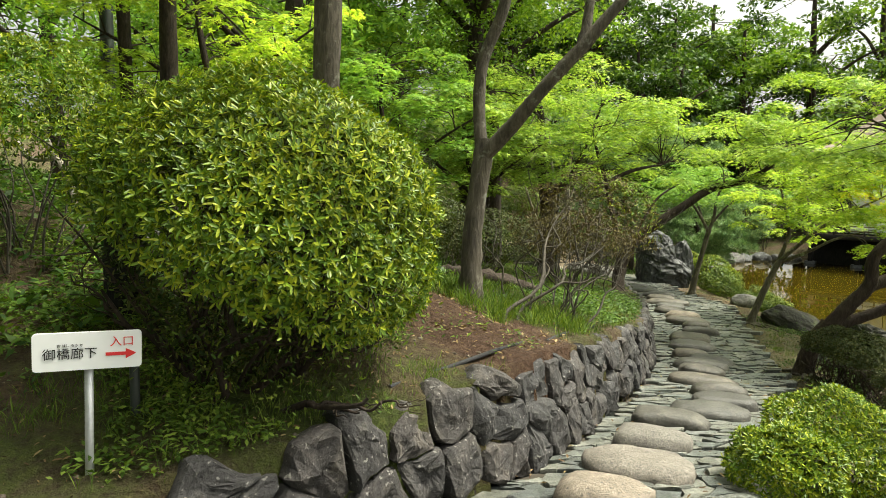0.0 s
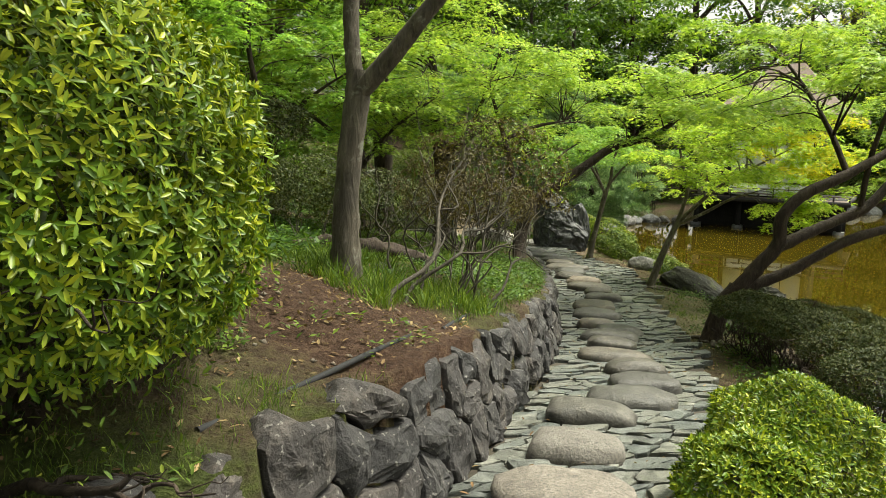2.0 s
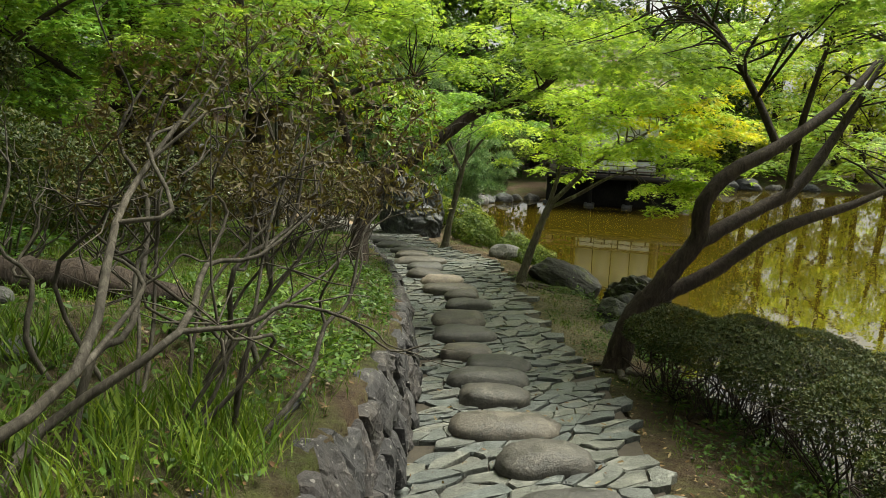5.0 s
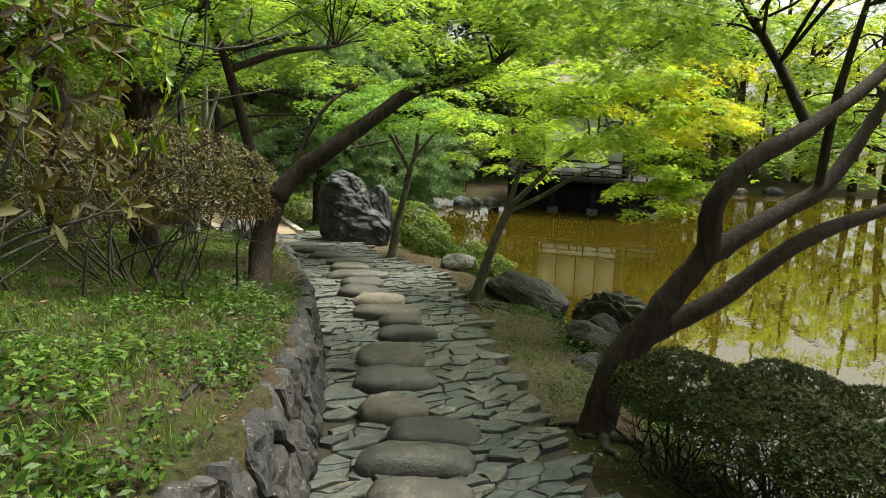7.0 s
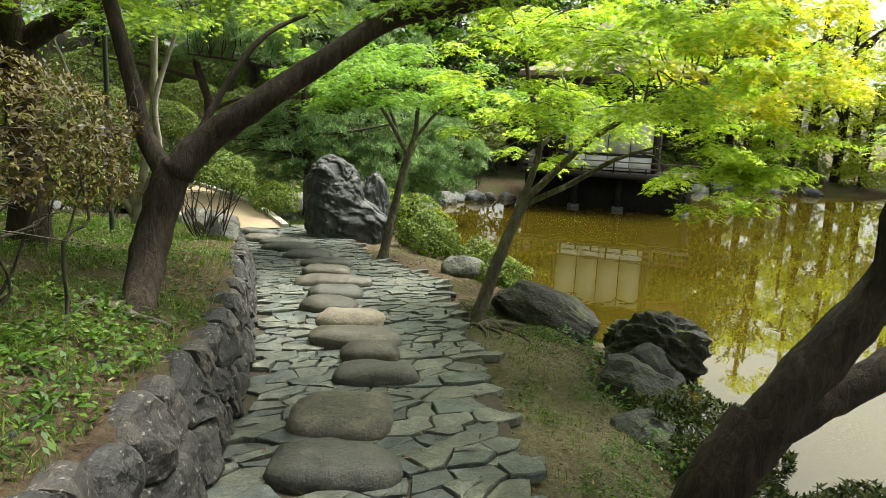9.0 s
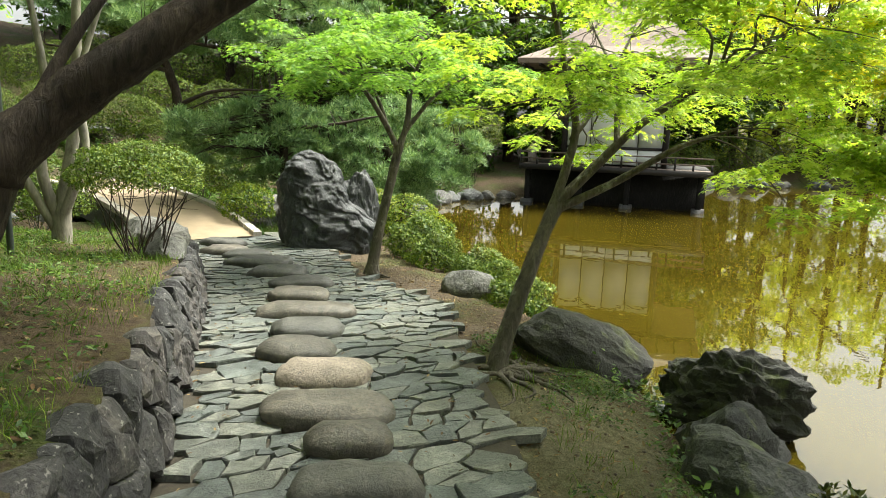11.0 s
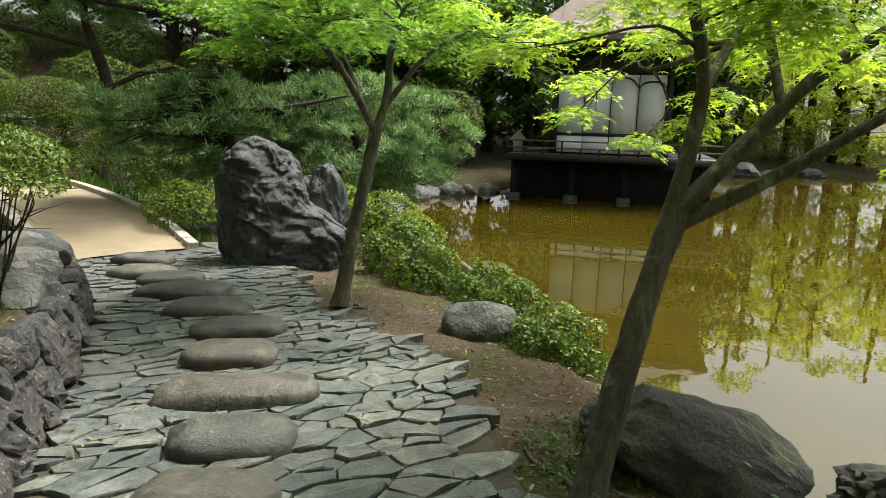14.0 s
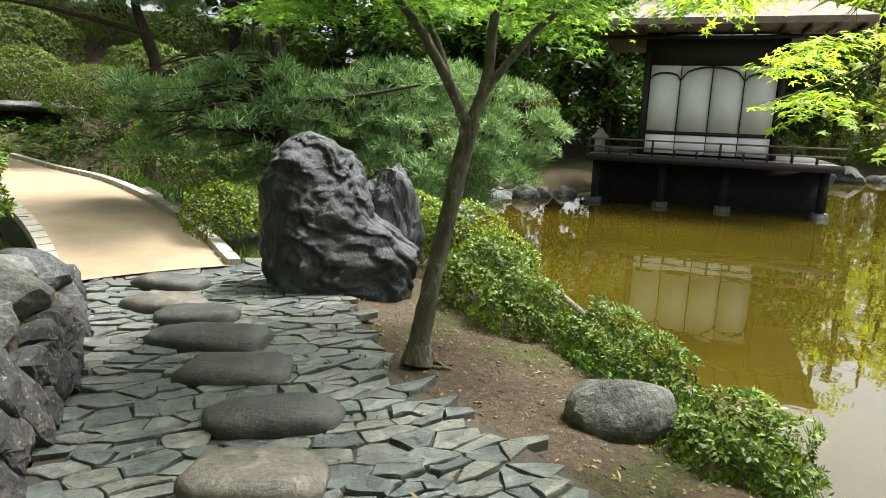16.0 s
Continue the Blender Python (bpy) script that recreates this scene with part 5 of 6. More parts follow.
def sign():
    h = new("direction_sign")
    h.matrix_world = pose(-1.44, 2.55, 1.39, 0, 1.5, 24) @ Matrix.Scale(1.12, 4)
    tagged(h, "white direction sign with a red arrow on a grey post", "sign")
    bm = bmesh.new()
    bmesh.ops.create_cube(bm, size=1.0)
    bmesh.ops.scale(bm, vec=(0.345, 0.012, 0.135), verts=bm.verts)
    bmesh.ops.bevel(bm, geom=[e for e in bm.edges if abs(e.verts[0].co.y - e.verts[1].co.y) > 0.005], offset=0.012, segments=3, profile=0.5, affect="EDGES")
    me = bpy.data.meshes.new("plate")
    bm.to_mesh(me)
    bm.free()
    me.materials.append(M_SIGN)
    plate = put("plate", me, h, "white enamelled plate")
    plate.location = (0.0, 0, 0.80)
    put("post", mesh_fast("post", *box(-0.014, 0.014, 0.008, 0.03, -0.15, 0.84), M_STEEL), h, "grey square steel post")
    letters("御橋廊下", 0.043, -0.056, -0.010, M_INK, plate, "lettering")
    letters("お はし ろう か", 0.012, -0.056, 0.022, M_INK, plate, "small_lettering")
    letters("入口", 0.040, 0.108, 0.028, M_RED, plate, "red_lettering")
    v = [(0.055, -0.008, 0.779), (0.12, -0.008, 0.779), (0.12, -0.008, 0.766), (0.155, -0.008, 0.785), (0.12, -0.008, 0.804), (0.12, -0.008, 0.791), (0.055, -0.008, 0.791)]
    v = v + [(x, -0.0065, z) for x, y, z in v]
    f = [tuple(range(7))] + [(k, k + 7, (k + 1) % 7 + 7, (k + 1) % 7) for k in range(7)]
    put("arrow", mesh_data("arrow", v, f, M_RED), h, "red arrow")


sign()
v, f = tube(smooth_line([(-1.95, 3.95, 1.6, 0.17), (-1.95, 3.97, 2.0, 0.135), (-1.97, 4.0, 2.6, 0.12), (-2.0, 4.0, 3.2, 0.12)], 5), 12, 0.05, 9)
ob = put("charred_trunk", mesh_fast("charred_trunk", v, f, M_BLACK, True))
tagged(ob, "black trunk behind the azalea stems", "trunk")
v, f = tube([(-1.45, 3.0, 1.55, 0.022), (-1.45, 3.0, 2.22, 0.022), (-1.45, 3.0, 2.235, 0.012)], 10)
ob = put("garden_post", mesh_fast("garden_post", v, f, M_POLE, True))
tagged(ob, "short dark metal garden post in the soil", "post")
v, f = tube([(-5.6, 11.0, gz(-5.6, 11.0) - 0.3, 0.11), (-5.6, 11.0, 10.0, 0.10)], 10)
ob = put("lamp_pole", mesh_fast("lamp_pole", v, f, M_POLE, True))
tagged(ob, "dark metal pole among the trees", "pole")


def bank_line(ys, back, lift, radius):
    return [(float(left_x(y)) - back, y, gz(float(left_x(y)) - back, y) + lift, radius) for y in ys]


for ys, bk in (((3.5, 4.0, 4.5, 5.1), 0.40), ((5.3, 5.8, 6.3, 6.8), 0.36), ((8.6, 9.4, 10.2, 11.0), 0.45)):
    v, f = tube(smooth_line(bank_line(ys, bk, -0.002, 0.015), 6), 8)
    ob = put("rubber_hose", mesh_fast("rubber_hose", v, f, M_HOSE, True))
    tagged(ob, "black rubber hose lying on the soil above the wall", "hose", "hose along the bank")
v, f = tube(smooth_line([(-0.3, 8.45, gz(-0.3, 8.45) + 0.06, 0.10), (0.1, 8.3, gz(0.1, 8.3) + 0.08, 0.12), (0.6, 8.1, gz(0.6, 8.1) + 0.08, 0.11), (1.1, 7.95, gz(1.1, 7.95) + 0.05, 0.07)], 6), 12, 0.2, 4)
ob = put("fallen_log", mesh_fast("fallen_log", v, f, M_BARK_DARK, True))
tagged(ob, "weathered fallen log lying in the grass", "log")


def roots(cx, cy, count, reach, seed, rad, towards=None):
    h = thing("tree_roots", "bare twisting roots spreading over the soil", "roots", at=(cx, cy, gz(cx, cy)))
    r3 = np.random.default_rng(seed)
    for k in range(count):
        a = (2 * np.pi * k / count if towards is None else towards + r3.uniform(-1.7, 1.5)) + r3.uniform(-0.3, 0.3)
        pts, x, y = [], cx, cy
        L = reach * r3.uniform(0.6, 1.2)
        for s in np.linspace(0, 1, 6):
            pts.append((x, y, gz(x, y) + rad * (0.55 - 0.5 * s + r3.uniform(-0.3, 0.5)), rad * (1 - 0.75 * s)))
            a += r3.normal(0, 0.6)
            x, y = x + np.cos(a) * L / 6, y + np.sin(a) * L / 6
        v, f = tube(smooth_line(pts, 4), 7, 0.06, seed + k)
        under(put("root", mesh_fast("root", v, f, M_BARK_GREY, True)), h)


roots(6.55, 13.82, 15, 0.85, 701, 0.032, -0.9)
roots(5.25, 9.35, 5, 0.7, 702, 0.05)
roots(6.88, 18.28, 5, 0.3, 703, 0.03)
roots(3.08, 11.87, 5, 0.5, 704, 0.045)

# small fixtures of the far bank and the shore
v, f = tube([(2.75, 16.5, 0.5, 0.03), (2.75, 16.5, 3.4, 0.028)], 8)
tagged(put("metal_pole", mesh_fast("metal_pole", v, f, M_POLE, True)), "thin black metal pole on the bank", "pole")
v, f = tube(smooth_line([(9.8, 21.0, -0.43, 0.045), (9.52, 19.9, -0.42, 0.045), (9.22, 18.6, -0.42, 0.042), (9.0, 17.3, -0.43, 0.04)], 5), 9, 0.06, 3)
tagged(put("edging_log", mesh_fast("edging_log", v, f, M_WOOD_DECK, True)), "weathered timber edging along the water", "edging")
v, f = tube(smooth_line([(-2.78, 4.9, 2.75, 0.022), (-2.86, 5.0, 2.95, 0.03), (-2.98, 5.0, 3.12, 0.025), (-3.05, 5.05, 3.25, 0.012)], 5), 8, 0.15, 8)
tagged(put("driftwood", mesh_fast("driftwood", v, f, M_BARK_PALE, True)), "bleached dead root on the slope", "dead wood")
v, f = tube(smooth_line([(-3.0, 5.0, 3.08, 0.014), (-3.2, 5.05, 3.1, 0.02), (-3.4, 5.2, 3.25, 0.014)], 5), 8, 0.15, 9)
tagged(put("driftwood", mesh_fast("driftwood", v, f, M_BARK_PALE, True)), "bleached dead branch on the slope", "dead wood")
rock("stone_slab", "long flat stone slab laid across the stream bank", (1.4, 34.2, 1.62), (1.6, 0.55, 0.16), 391, M_ROCK_FAR, 6, 0.12, 3, 4, category="stone slab")

r3 = np.random.default_rng(145)
d = r3.normal(size=(900, 3))
d /= np.linalg.norm(d, axis=1)[:, None]
d = d[(d[:, 2] > -0.2) & (d[:, 0] + 0.6 * d[:, 2] > 0.45)]
p = np.repeat(np.array([1.42, 6.85, 2.5]) + d * np.array([0.76, 0.7, 0.6]) * r3.uniform(0.92, 1.05, (len(d), 1)), 4, 0)
v, f = scatter(*LANCE, p, np.repeat(d, 4, 0) + r3.normal(0, 0.4, (len(p), 3)), r3.uniform(0, 6.28, len(p)), r3.uniform(0.02, 0.034, len(p)))
under(put("fresh_leaves", mesh_fast("fresh_leaves", v, f, M_AZALEA), label="fresh yellow-green leaves on the crown's rim"), leggy)


# long bent stems of the leggy azalea, forking into crooked twigs
def crooked(start, aim, rad, seed, forks):
    """Kinked tubes from start towards aim, splitting on the way."""
    r3 = np.random.default_rng(seed)
    p, e = np.array(start, float), np.array(aim, float)
    L = np.linalg.norm(e - p)
    n = 5
    line, subs = [], []
    for i in range(n + 1):
        s = i / n
        q = p + (e - p) * s + (r3.normal(0, 0.055 * L, 3) if 0 < i < n else 0)
        line.append((*q, max(0.0016, rad * (1 - 0.72 * s))))
        if forks and i in (2, 3, 4):
            way = (e - p) / L + r3.normal(0, 0.55, 3) + np.array([0, 0, 0.25])
            subs.append((q, q + way / np.linalg.norm(way) * L * r3.uniform(0.35, 0.6), line[-1][3] * 0.72))
    out = [tube(smooth_line(line, 3), 6, 0.05, seed)]
    for k, (q, g, r) in enumerate(subs):
        out += crooked(q, g, r, seed * 7 + k + 1, forks - 1)
    return out


def stem_with_twigs(name, tubes, bark, top):
    """The stem is one part; the many fine twigs that fork from it are another under it."""
    stem = under(put(name, mesh_fast(name, *tubes[0], bark, True)), top)
    twigs = put("twig_work", mesh_fast("twig_work", *join(tubes[1:]), bark, True), stem)
    twigs["kind"] = "stuff"


STEMS = [((0.50, 5.45), (1.15, 6.5, 2.75), 0.021), ((0.62, 5.7), (1.62, 6.75, 2.35), 0.018), ((0.75, 6.0), (1.0, 6.9, 2.85), 0.016), ((1.12, 6.55), (1.65, 7.1, 2.75), 0.015),
         ((1.25, 6.25), (1.95, 6.95, 2.3), 0.013), ((0.65, 6.55), (0.35, 6.9, 2.65), 0.013), ((1.4, 6.9), (1.35, 7.2, 2.95), 0.014)]
for k, ((x, y), aim, rad) in enumerate(STEMS):
    stem_with_twigs("bent_stem", crooked((x, y, gz(x, y) - 0.04), aim, rad, 40 + k, 2), M_TWIG, leggy)
for k, (x, y, aim) in enumerate([((1.35), 10.7, (1.2, 10.6, 2.2)), (1.75, 10.6, (2.1, 10.9, 2.3)), (2.4, 10.75, (2.7, 11.0, 2.2)), (2.75, 11.0, (3.0, 11.2, 2.1)), (2.0, 11.1, (1.7, 11.2, 2.4))]):
    stem_with_twigs("bent_stem", crooked((x, y, gz(x, y) - 0.04), aim, 0.014, 60 + k, 2), M_TWIG, brown_azalea)


for k, (x, y, aim) in enumerate([(-1.25, 3.35, (-1.75, 3.3, 2.4)), (-1.1, 3.3, (-0.5, 3.0, 2.35)), (-1.0, 3.4, (-0.3, 3.35, 2.2)), (-1.3, 3.45, (-1.2, 3.1, 2.6)), (-0.95, 3.3, (-0.35, 2.95, 1.98)), (-1.2, 3.25, (-0.85, 2.95, 2.5)), (-0.8, 3.6, (-0.2, 3.7, 2.5))]):
    stem_with_twigs("crooked_stem", crooked((x, y, gz(x, y) - 0.05), aim, 0.028, 80 + k, 2), M_BARK_DARK, big_azalea)


# ---------------------------------------------------------------- grass, herbs and litter
def strew(n, seed, xr, yr, keep):
    r3 = np.random.default_rng(seed)
    x, y = r3.uniform(*xr, n), r3.uniform(*yr, n)
    k = keep(x, y, r3)
    x, y = x[k], y[k]
    return np.stack([x, y, ground_z(x, y)], -1), r3


def patches(x, y, f=1.0, s=0.0):
    return 0.5 + 0.25 * np.sin(2.1 * f * x + 1.3 * np.sin(1.7 * f * y + s)) + 0.25 * np.sin(1.9 * f * y - 0.8 * f * x + s)


def on_bank(x, y):
    d = left_x(y) - x
    return (d > 0.22) & (y < 20.6)


def bare(x, y):
    """The trodden patch of brown soil by the forked tree."""
    return np.exp(-(((x - 0.35) / 0.75) ** 2 + ((y - 5.0) / 0.75) ** 2))


def off_trodden(x, y, r):
    """Few weeds on the brown soil between the azalea and the tree."""
    return (x < -0.42 + 0.22 * np.sin(5 * y)) | (y > 5.75) | (y < 3.4) | (r.uniform(0, 1, len(x)) < 0.10)


BLADE = ([(0, -0.03, 0), (0.12, -0.022, 0.5), (0.5, 0, 0.95), (0.12, 0.022, 0.5)], [(0, 1, 2, 3)])


def grass(name, n, seed, xr, yr, keep, size, mat, label, per=9):
    p, r3 = strew(n, seed, xr, yr, keep)
    pos = np.repeat(p, per, 0) + np.concatenate([r3.normal(0, 0.035, (len(p) * per, 2)), np.full((len(p) * per, 1), -0.01)], 1)
    nor = np.array([0, 0, 1.0]) + r3.normal(0, 0.22, (len(pos), 3))
    s = np.repeat(r3.uniform(0.5, 1.2, len(p)), per) * r3.uniform(0.6, 1.2, len(pos)) * size
    v, f = scatter(*BLADE, pos, nor, r3.uniform(0, 6.28, len(pos)), s)
    tagged(put(name, mesh_fast(name, v, f, mat)), label, "grass", kind="stuff")


grass("bank_grass", 22000, 801, (-3.2, 4.6), (2.0, 20.6), lambda x, y, r: on_bank(x, y) & (r.uniform(0, 1, len(x)) < 0.28 + 0.72 * ((patches(x, y, 1.6) > 0.5) | ((y > 6.5) & (y < 11.5)))) & (bare(x, y) < 0.35) & (left_x(y) - x < 6) & ((y > 4.3) | (x > 0.2) | (r.uniform(0, 1, len(x)) < 0.05)), 0.10, M_GRASS, "thin green grass growing on the bank")
grass("tree_grass", 950, 802, (-0.4, 1.6), (5.2, 7.6), lambda x, y, r: on_bank(x, y) & (np.hypot(x - 0.68, y - 6.1) < 0.85) & (patches(x, y, 3.0, 1) > 0.35), 0.17, M_GRASS, "long tufts of fresh grass round the tree foot", 14)
grass("shore_grass", 5200, 803, (2.4, 9.6), (3.5, 22.5), lambda x, y, r: (x > right_x(y) + 0.25) & (shore_distance(x, y) > 0.12) & (patches(x, y, 1.5, 2) > 0.40) & ((y < 15.2) | (shore_distance(x, y) < 0.9)), 0.11, M_GRASS, "short grass on the strip beside the pond")
grass("fern_clumps", 1500, 804, (7.2, 9.6), (16.2, 21.6), lambda x, y, r: (shore_distance(x, y) < 0.85) & (shore_distance(x, y) > 0.0) & (x > right_x(y) + 0.8), 0.2, M_HERB, "dense dark green ferny plants at the water's edge", 16)
grass("stream_grass", 260, 805, (3.0, 8.0), (21.8, 24.4), lambda x, y, r: (np.abs(x - 4.7) > 1.1) & (np.hypot(x - 6.7, y - 20.8) > 1.0), 0.22, M_HERB, "low green plants by the stream", 12)


def herbs(name, n, seed, xr, yr, keep, size, mat, label, height=0.06):
    p, r3 = strew(n, seed, xr, yr, keep)
    per = 6
    pos = np.repeat(p, per, 0) + r3.normal(0, 0.03, (len(p) * per, 3)) * np.array([1, 1, 0.3]) + np.stack([np.zeros(len(p) * per)] * 2 + [r3.uniform(0.2, 1, len(p) * per) * height], -1)
    nor = np.array([0, 0, 1.0]) + r3.normal(0, 0.4, (len(pos), 3))
    v, f = scatter(*OVAL, pos, nor, r3.uniform(0, 6.28, len(pos)), r3.uniform(0.6, 1.3, len(pos)) * size)
    tagged(put(name, mesh_fast(name, v, f, mat)), label, "ground cover", kind="stuff")


grass("iris_clump", 60, 806, (3.9, 4.9), (27.4, 28.6), lambda x, y, r: x > 0, 0.7, M_GRASS, "tall blade-leaved clump beside the bridge", 14)
herbs("bank_herbs", 14000, 811, (-4.5, 4.5), (2.0, 20.6), lambda x, y, r: on_bank(x, y) & ((patches(x, y, 1.3, 1) > 0.42) | ((y > 6.5) & (y < 11.5))) & (bare(x, y) < 0.3) & ((y > 4.4) | (patches(x, y, 2.3, 4) > 0.72)) & off_trodden(x, y, r), 0.045, M_HERB, "small leafy weeds covering the bank")
herbs("shade_herbs", 5600, 815, (-3.0, 1.2), (2.5, 5.0), lambda x, y, r: on_bank(x, y) & (patches(x, y, 2.0, 3) > 0.4) & off_trodden(x, y, r), 0.04, M_GRASS, "small weeds growing under the azalea")
grass("azalea_grass", 900, 807, (-2.0, 0.3), (2.3, 3.9), lambda x, y, r: on_bank(x, y) & (patches(x, y, 2.6, 2) > 0.42), 0.085, M_GRASS, "thin pale grass tufts around the azalea's foot")
herbs("strip_herbs", 4200, 819, (4.9, 8.2), (9.4, 15.2), lambda x, y, r: (x > right_x(y) + 0.12) & (shore_distance(x, y) > 0.1) & (patches(x, y, 2.7, 5) > 0.5 + 0.15 * (x < right_x(y) + 0.7)), 0.035, M_HERB, "small weeds and moss on the strip beside the path", 0.05)
herbs("hill_herbs", 12000, 812, (-9, 0), (3.0, 20), lambda x, y, r: (left_x(y) - x > 2.0), 0.08, M_FOREST, "rough leafy undergrowth on the slope", 0.16)
herbs("back_herbs", 6000, 814, (-6, 18), (26.5, 36), lambda x, y, r: (shore_distance(x, y) > 0.3) & (np.hypot(x - 19, y - 30) > 5), 0.16, M_FOREST, "dark undergrowth on the far bank", 0.25)
herbs("shore_herbs", 3600, 813, (3.0, 9.3), (4, 20), lambda x, y, r: (x > right_x(y) + 0.35) & (shore_distance(x, y) > 0.02) & (shore_distance(x, y) < 0.9), 0.065, M_HERB, "leafy plants along the water's edge", 0.2)

herbs("hedge_foot_herbs", 2600, 817, (3.2, 6.2), (4.6, 9.2), lambda x, y, r: (x > right_x(y) + 0.3) & (shore_distance(x, y) > 0.05) & (r.uniform(0, 1, len(x)) < np.clip(1.5 * (x - right_x(y) - 0.3), 0, 1)), 0.05, M_HERB, "low leafy weeds along the foot of the hedge", 0.1)
herbs("wall_top_herbs", 3600, 818, (1.0, 4.2), (6.8, 12.0), lambda x, y, r: on_bank(x, y) & (left_x(y) - x < 1.3) & (patches(x, y, 2.4, 2) > 0.42), 0.05, M_HERB, "bushy green weeds behind the wall", 0.12)

p, r3 = strew(40000, 821, (-3, 8.6), (2.5, 20.5), lambda x, y, r: ((on_bank(x, y) & (r.uniform(0, 1, len(x)) < 0.5 + 0.5 * bare(x, y))) | ((x > right_x(y)) & (shore_distance(x, y) > 0.1) & (r.uniform(0, 1, len(x)) < 0.8)) | ((x > left_x(y)) & (x < right_x(y)) & (r.uniform(0, 1, len(x)) < 0.12))))
p[:, 2] = np.where((p[:, 0] > left_x(p[:, 1])) & (p[:, 0] < right_x(p[:, 1])), path_z(p[:, 1]) + 0.03, p[:, 2] + 0.012)
nor = np.array([0, 0, 1.0]) + r3.normal(0, 0.3, (len(p), 3))
v, f = scatter(*LANCE, p, nor, r3.uniform(0, 6.28, len(p)), r3.uniform(0.015, 0.055, len(p)))
tagged(put("leaf_litter", mesh_fast("leaf_litter", v, f, M_LITTER)), "scattered dry brown and yellow fallen leaves", "leaves", kind="stuff")


p, r3 = strew(8000, 822, (-2.8, 1.35), (1.9, 6.6), lambda x, y, r: on_bank(x, y) & (r.uniform(0, 1, len(x)) < 0.35 + bare(x, y)))
v, f = scatter(*LANCE, p + np.array([0, 0, 0.01]), np.array([0, 0, 1.0]) + r3.normal(0, 0.5, (len(p), 3)), r3.uniform(0, 6.28, len(p)), np.clip(0.008 + r3.exponential(0.012, len(p)), 0, 0.055))
tagged(put("dry_leaves", mesh_fast("dry_leaves", v, f, M_LITTER)), "dry leaves and bark chips on the bare soil", "leaves", kind="stuff")

p, r3 = strew(9000, 831, (-2.5, 8.6), (2.0, 20.5), lambda x, y, r: (on_bank(x, y) & (r.uniform(0, 1, len(x)) < 0.25 + 2 * bare(x, y))) | ((x > right_x(y)) & (shore_distance(x, y) > 0.1)))
GRAVEL = ([(1, 0, 0), (0, 1, 0.1), (-1, 0.1, 0), (0.1, -1, 0), (0, 0, 0.7), (0, 0, -0.5)], [(0, 1, 4), (1, 2, 4), (2, 3, 4), (3, 0, 4), (1, 0, 5), (2, 1, 5), (3, 2, 5), (0, 3, 5)])
v, f = scatter(*GRAVEL, p, np.array([0, 0, 1.0]) + r3.normal(0, 0.3, (len(p), 3)), r3.uniform(0, 6.28, len(p)), r3.uniform(0.004, 0.024, len(p)))
tagged(put("soil_crumbs", mesh_fast("soil_crumbs", v, f, M_CRUMB)), "small stones and clods of brown soil", "pebbles", kind="stuff")


# ---------------------------------------------------------------- stepping stones
STEPS = [(0.0, 2.0, 0.7, 0.5), (0.45, 2.85, 0.62, 0.45), (0.92, 3.58, 0.55, 0.42), (1.28, 4.15, 0.74, 0.52), (1.60, 4.86, 0.58, 0.42), (2.0, 5.66, 0.66, 0.42), (2.5, 6.05, 0.72, 0.46), (2.86, 6.55, 0.64, 0.42), (3.12, 7.28, 0.60, 0.44),
         (3.18, 7.96, 0.80, 0.40), (3.42, 8.62, 0.58, 0.34), (3.64, 9.16, 0.72, 0.36), (3.93, 9.55, 0.66, 0.40), (3.85, 10.15, 0.56, 0.42), (4.13, 10.86, 0.74, 0.46), (4.35, 11.56, 0.72, 0.62), (4.82, 12.27, 0.70, 0.38), (4.92, 12.78, 0.52, 0.30),
         (4.93, 13.25, 0.85, 0.44), (5.06, 13.9, 0.70, 0.46), (5.0, 14.57, 0.64, 0.46), (5.22, 15.16, 0.64, 0.40), (5.35, 15.82, 0.98, 0.40), (5.45, 16.6, 0.68, 0.42), (5.63, 17.33, 0.80, 0.46), (5.5, 18.14, 0.76, 0.44), (5.37, 18.92, 0.98, 0.46),
         (5.3, 19.6, 0.72, 0.38), (5.02, 20.12, 0.80, 0.42), (5.08, 20.95, 0.76, 0.40)]


def stepping_stone(k, x, y, w, d):
    bm = bmesh.new()
    bmesh.ops.create_icosphere(bm, subdivisions=3, radius=1.0)
    r3 = np.random.default_rng(900 + k)
    off = Vector(r3.uniform(-40, 40, 3))
    pw = r3.uniform(0.55, 0.75)
    for v in bm.verts:
        p = np.array(v.co)
        p = np.sign(p) * np.abs(p) ** np.array([pw, pw, 0.75])
        q = Vector(p)
        n1 = noise.fractal(q * 0.9 + off, 1.0, 2.0, 3)
        n2 = noise.fractal(q * 3.2 + off, 1.0, 2.0, 3)
        p = p * (1 + 0.13 * n1 + 0.03 * n2)
        v.co = (p[0] * w / 2, p[1] * d / 2, p[2] * 0.125 + 0.012 * n2)
    me = bpy.data.meshes.new("stepping_stone")
    bm.to_mesh(me)
    bm.free()
    me.materials.append(M_STEP_PALE if k in (2, 3, 4, 19) else M_STEP)
    me.polygons.foreach_set("use_smooth", [True] * len(me.polygons))
    ob = put("stepping_stone", me)
    slope = np.degrees(np.arctan2(path_z(y + 0.4) - path_z(y - 0.4), 0.8))
    ob.matrix_world = pose(x, y, float(path_z(y)) + 0.012, slope * 0.3 + r3.uniform(-2, 2), r3.uniform(-2, 2), -19 + r3.uniform(-7, 7))
    pale = k in (2, 3, 4, 19)
    tagged(ob, "pale pitted granite stepping stone set in the path" if pale else "smooth grey-brown boulder stepping stone set in the path", "stepping stone", "stepping stones of the path")


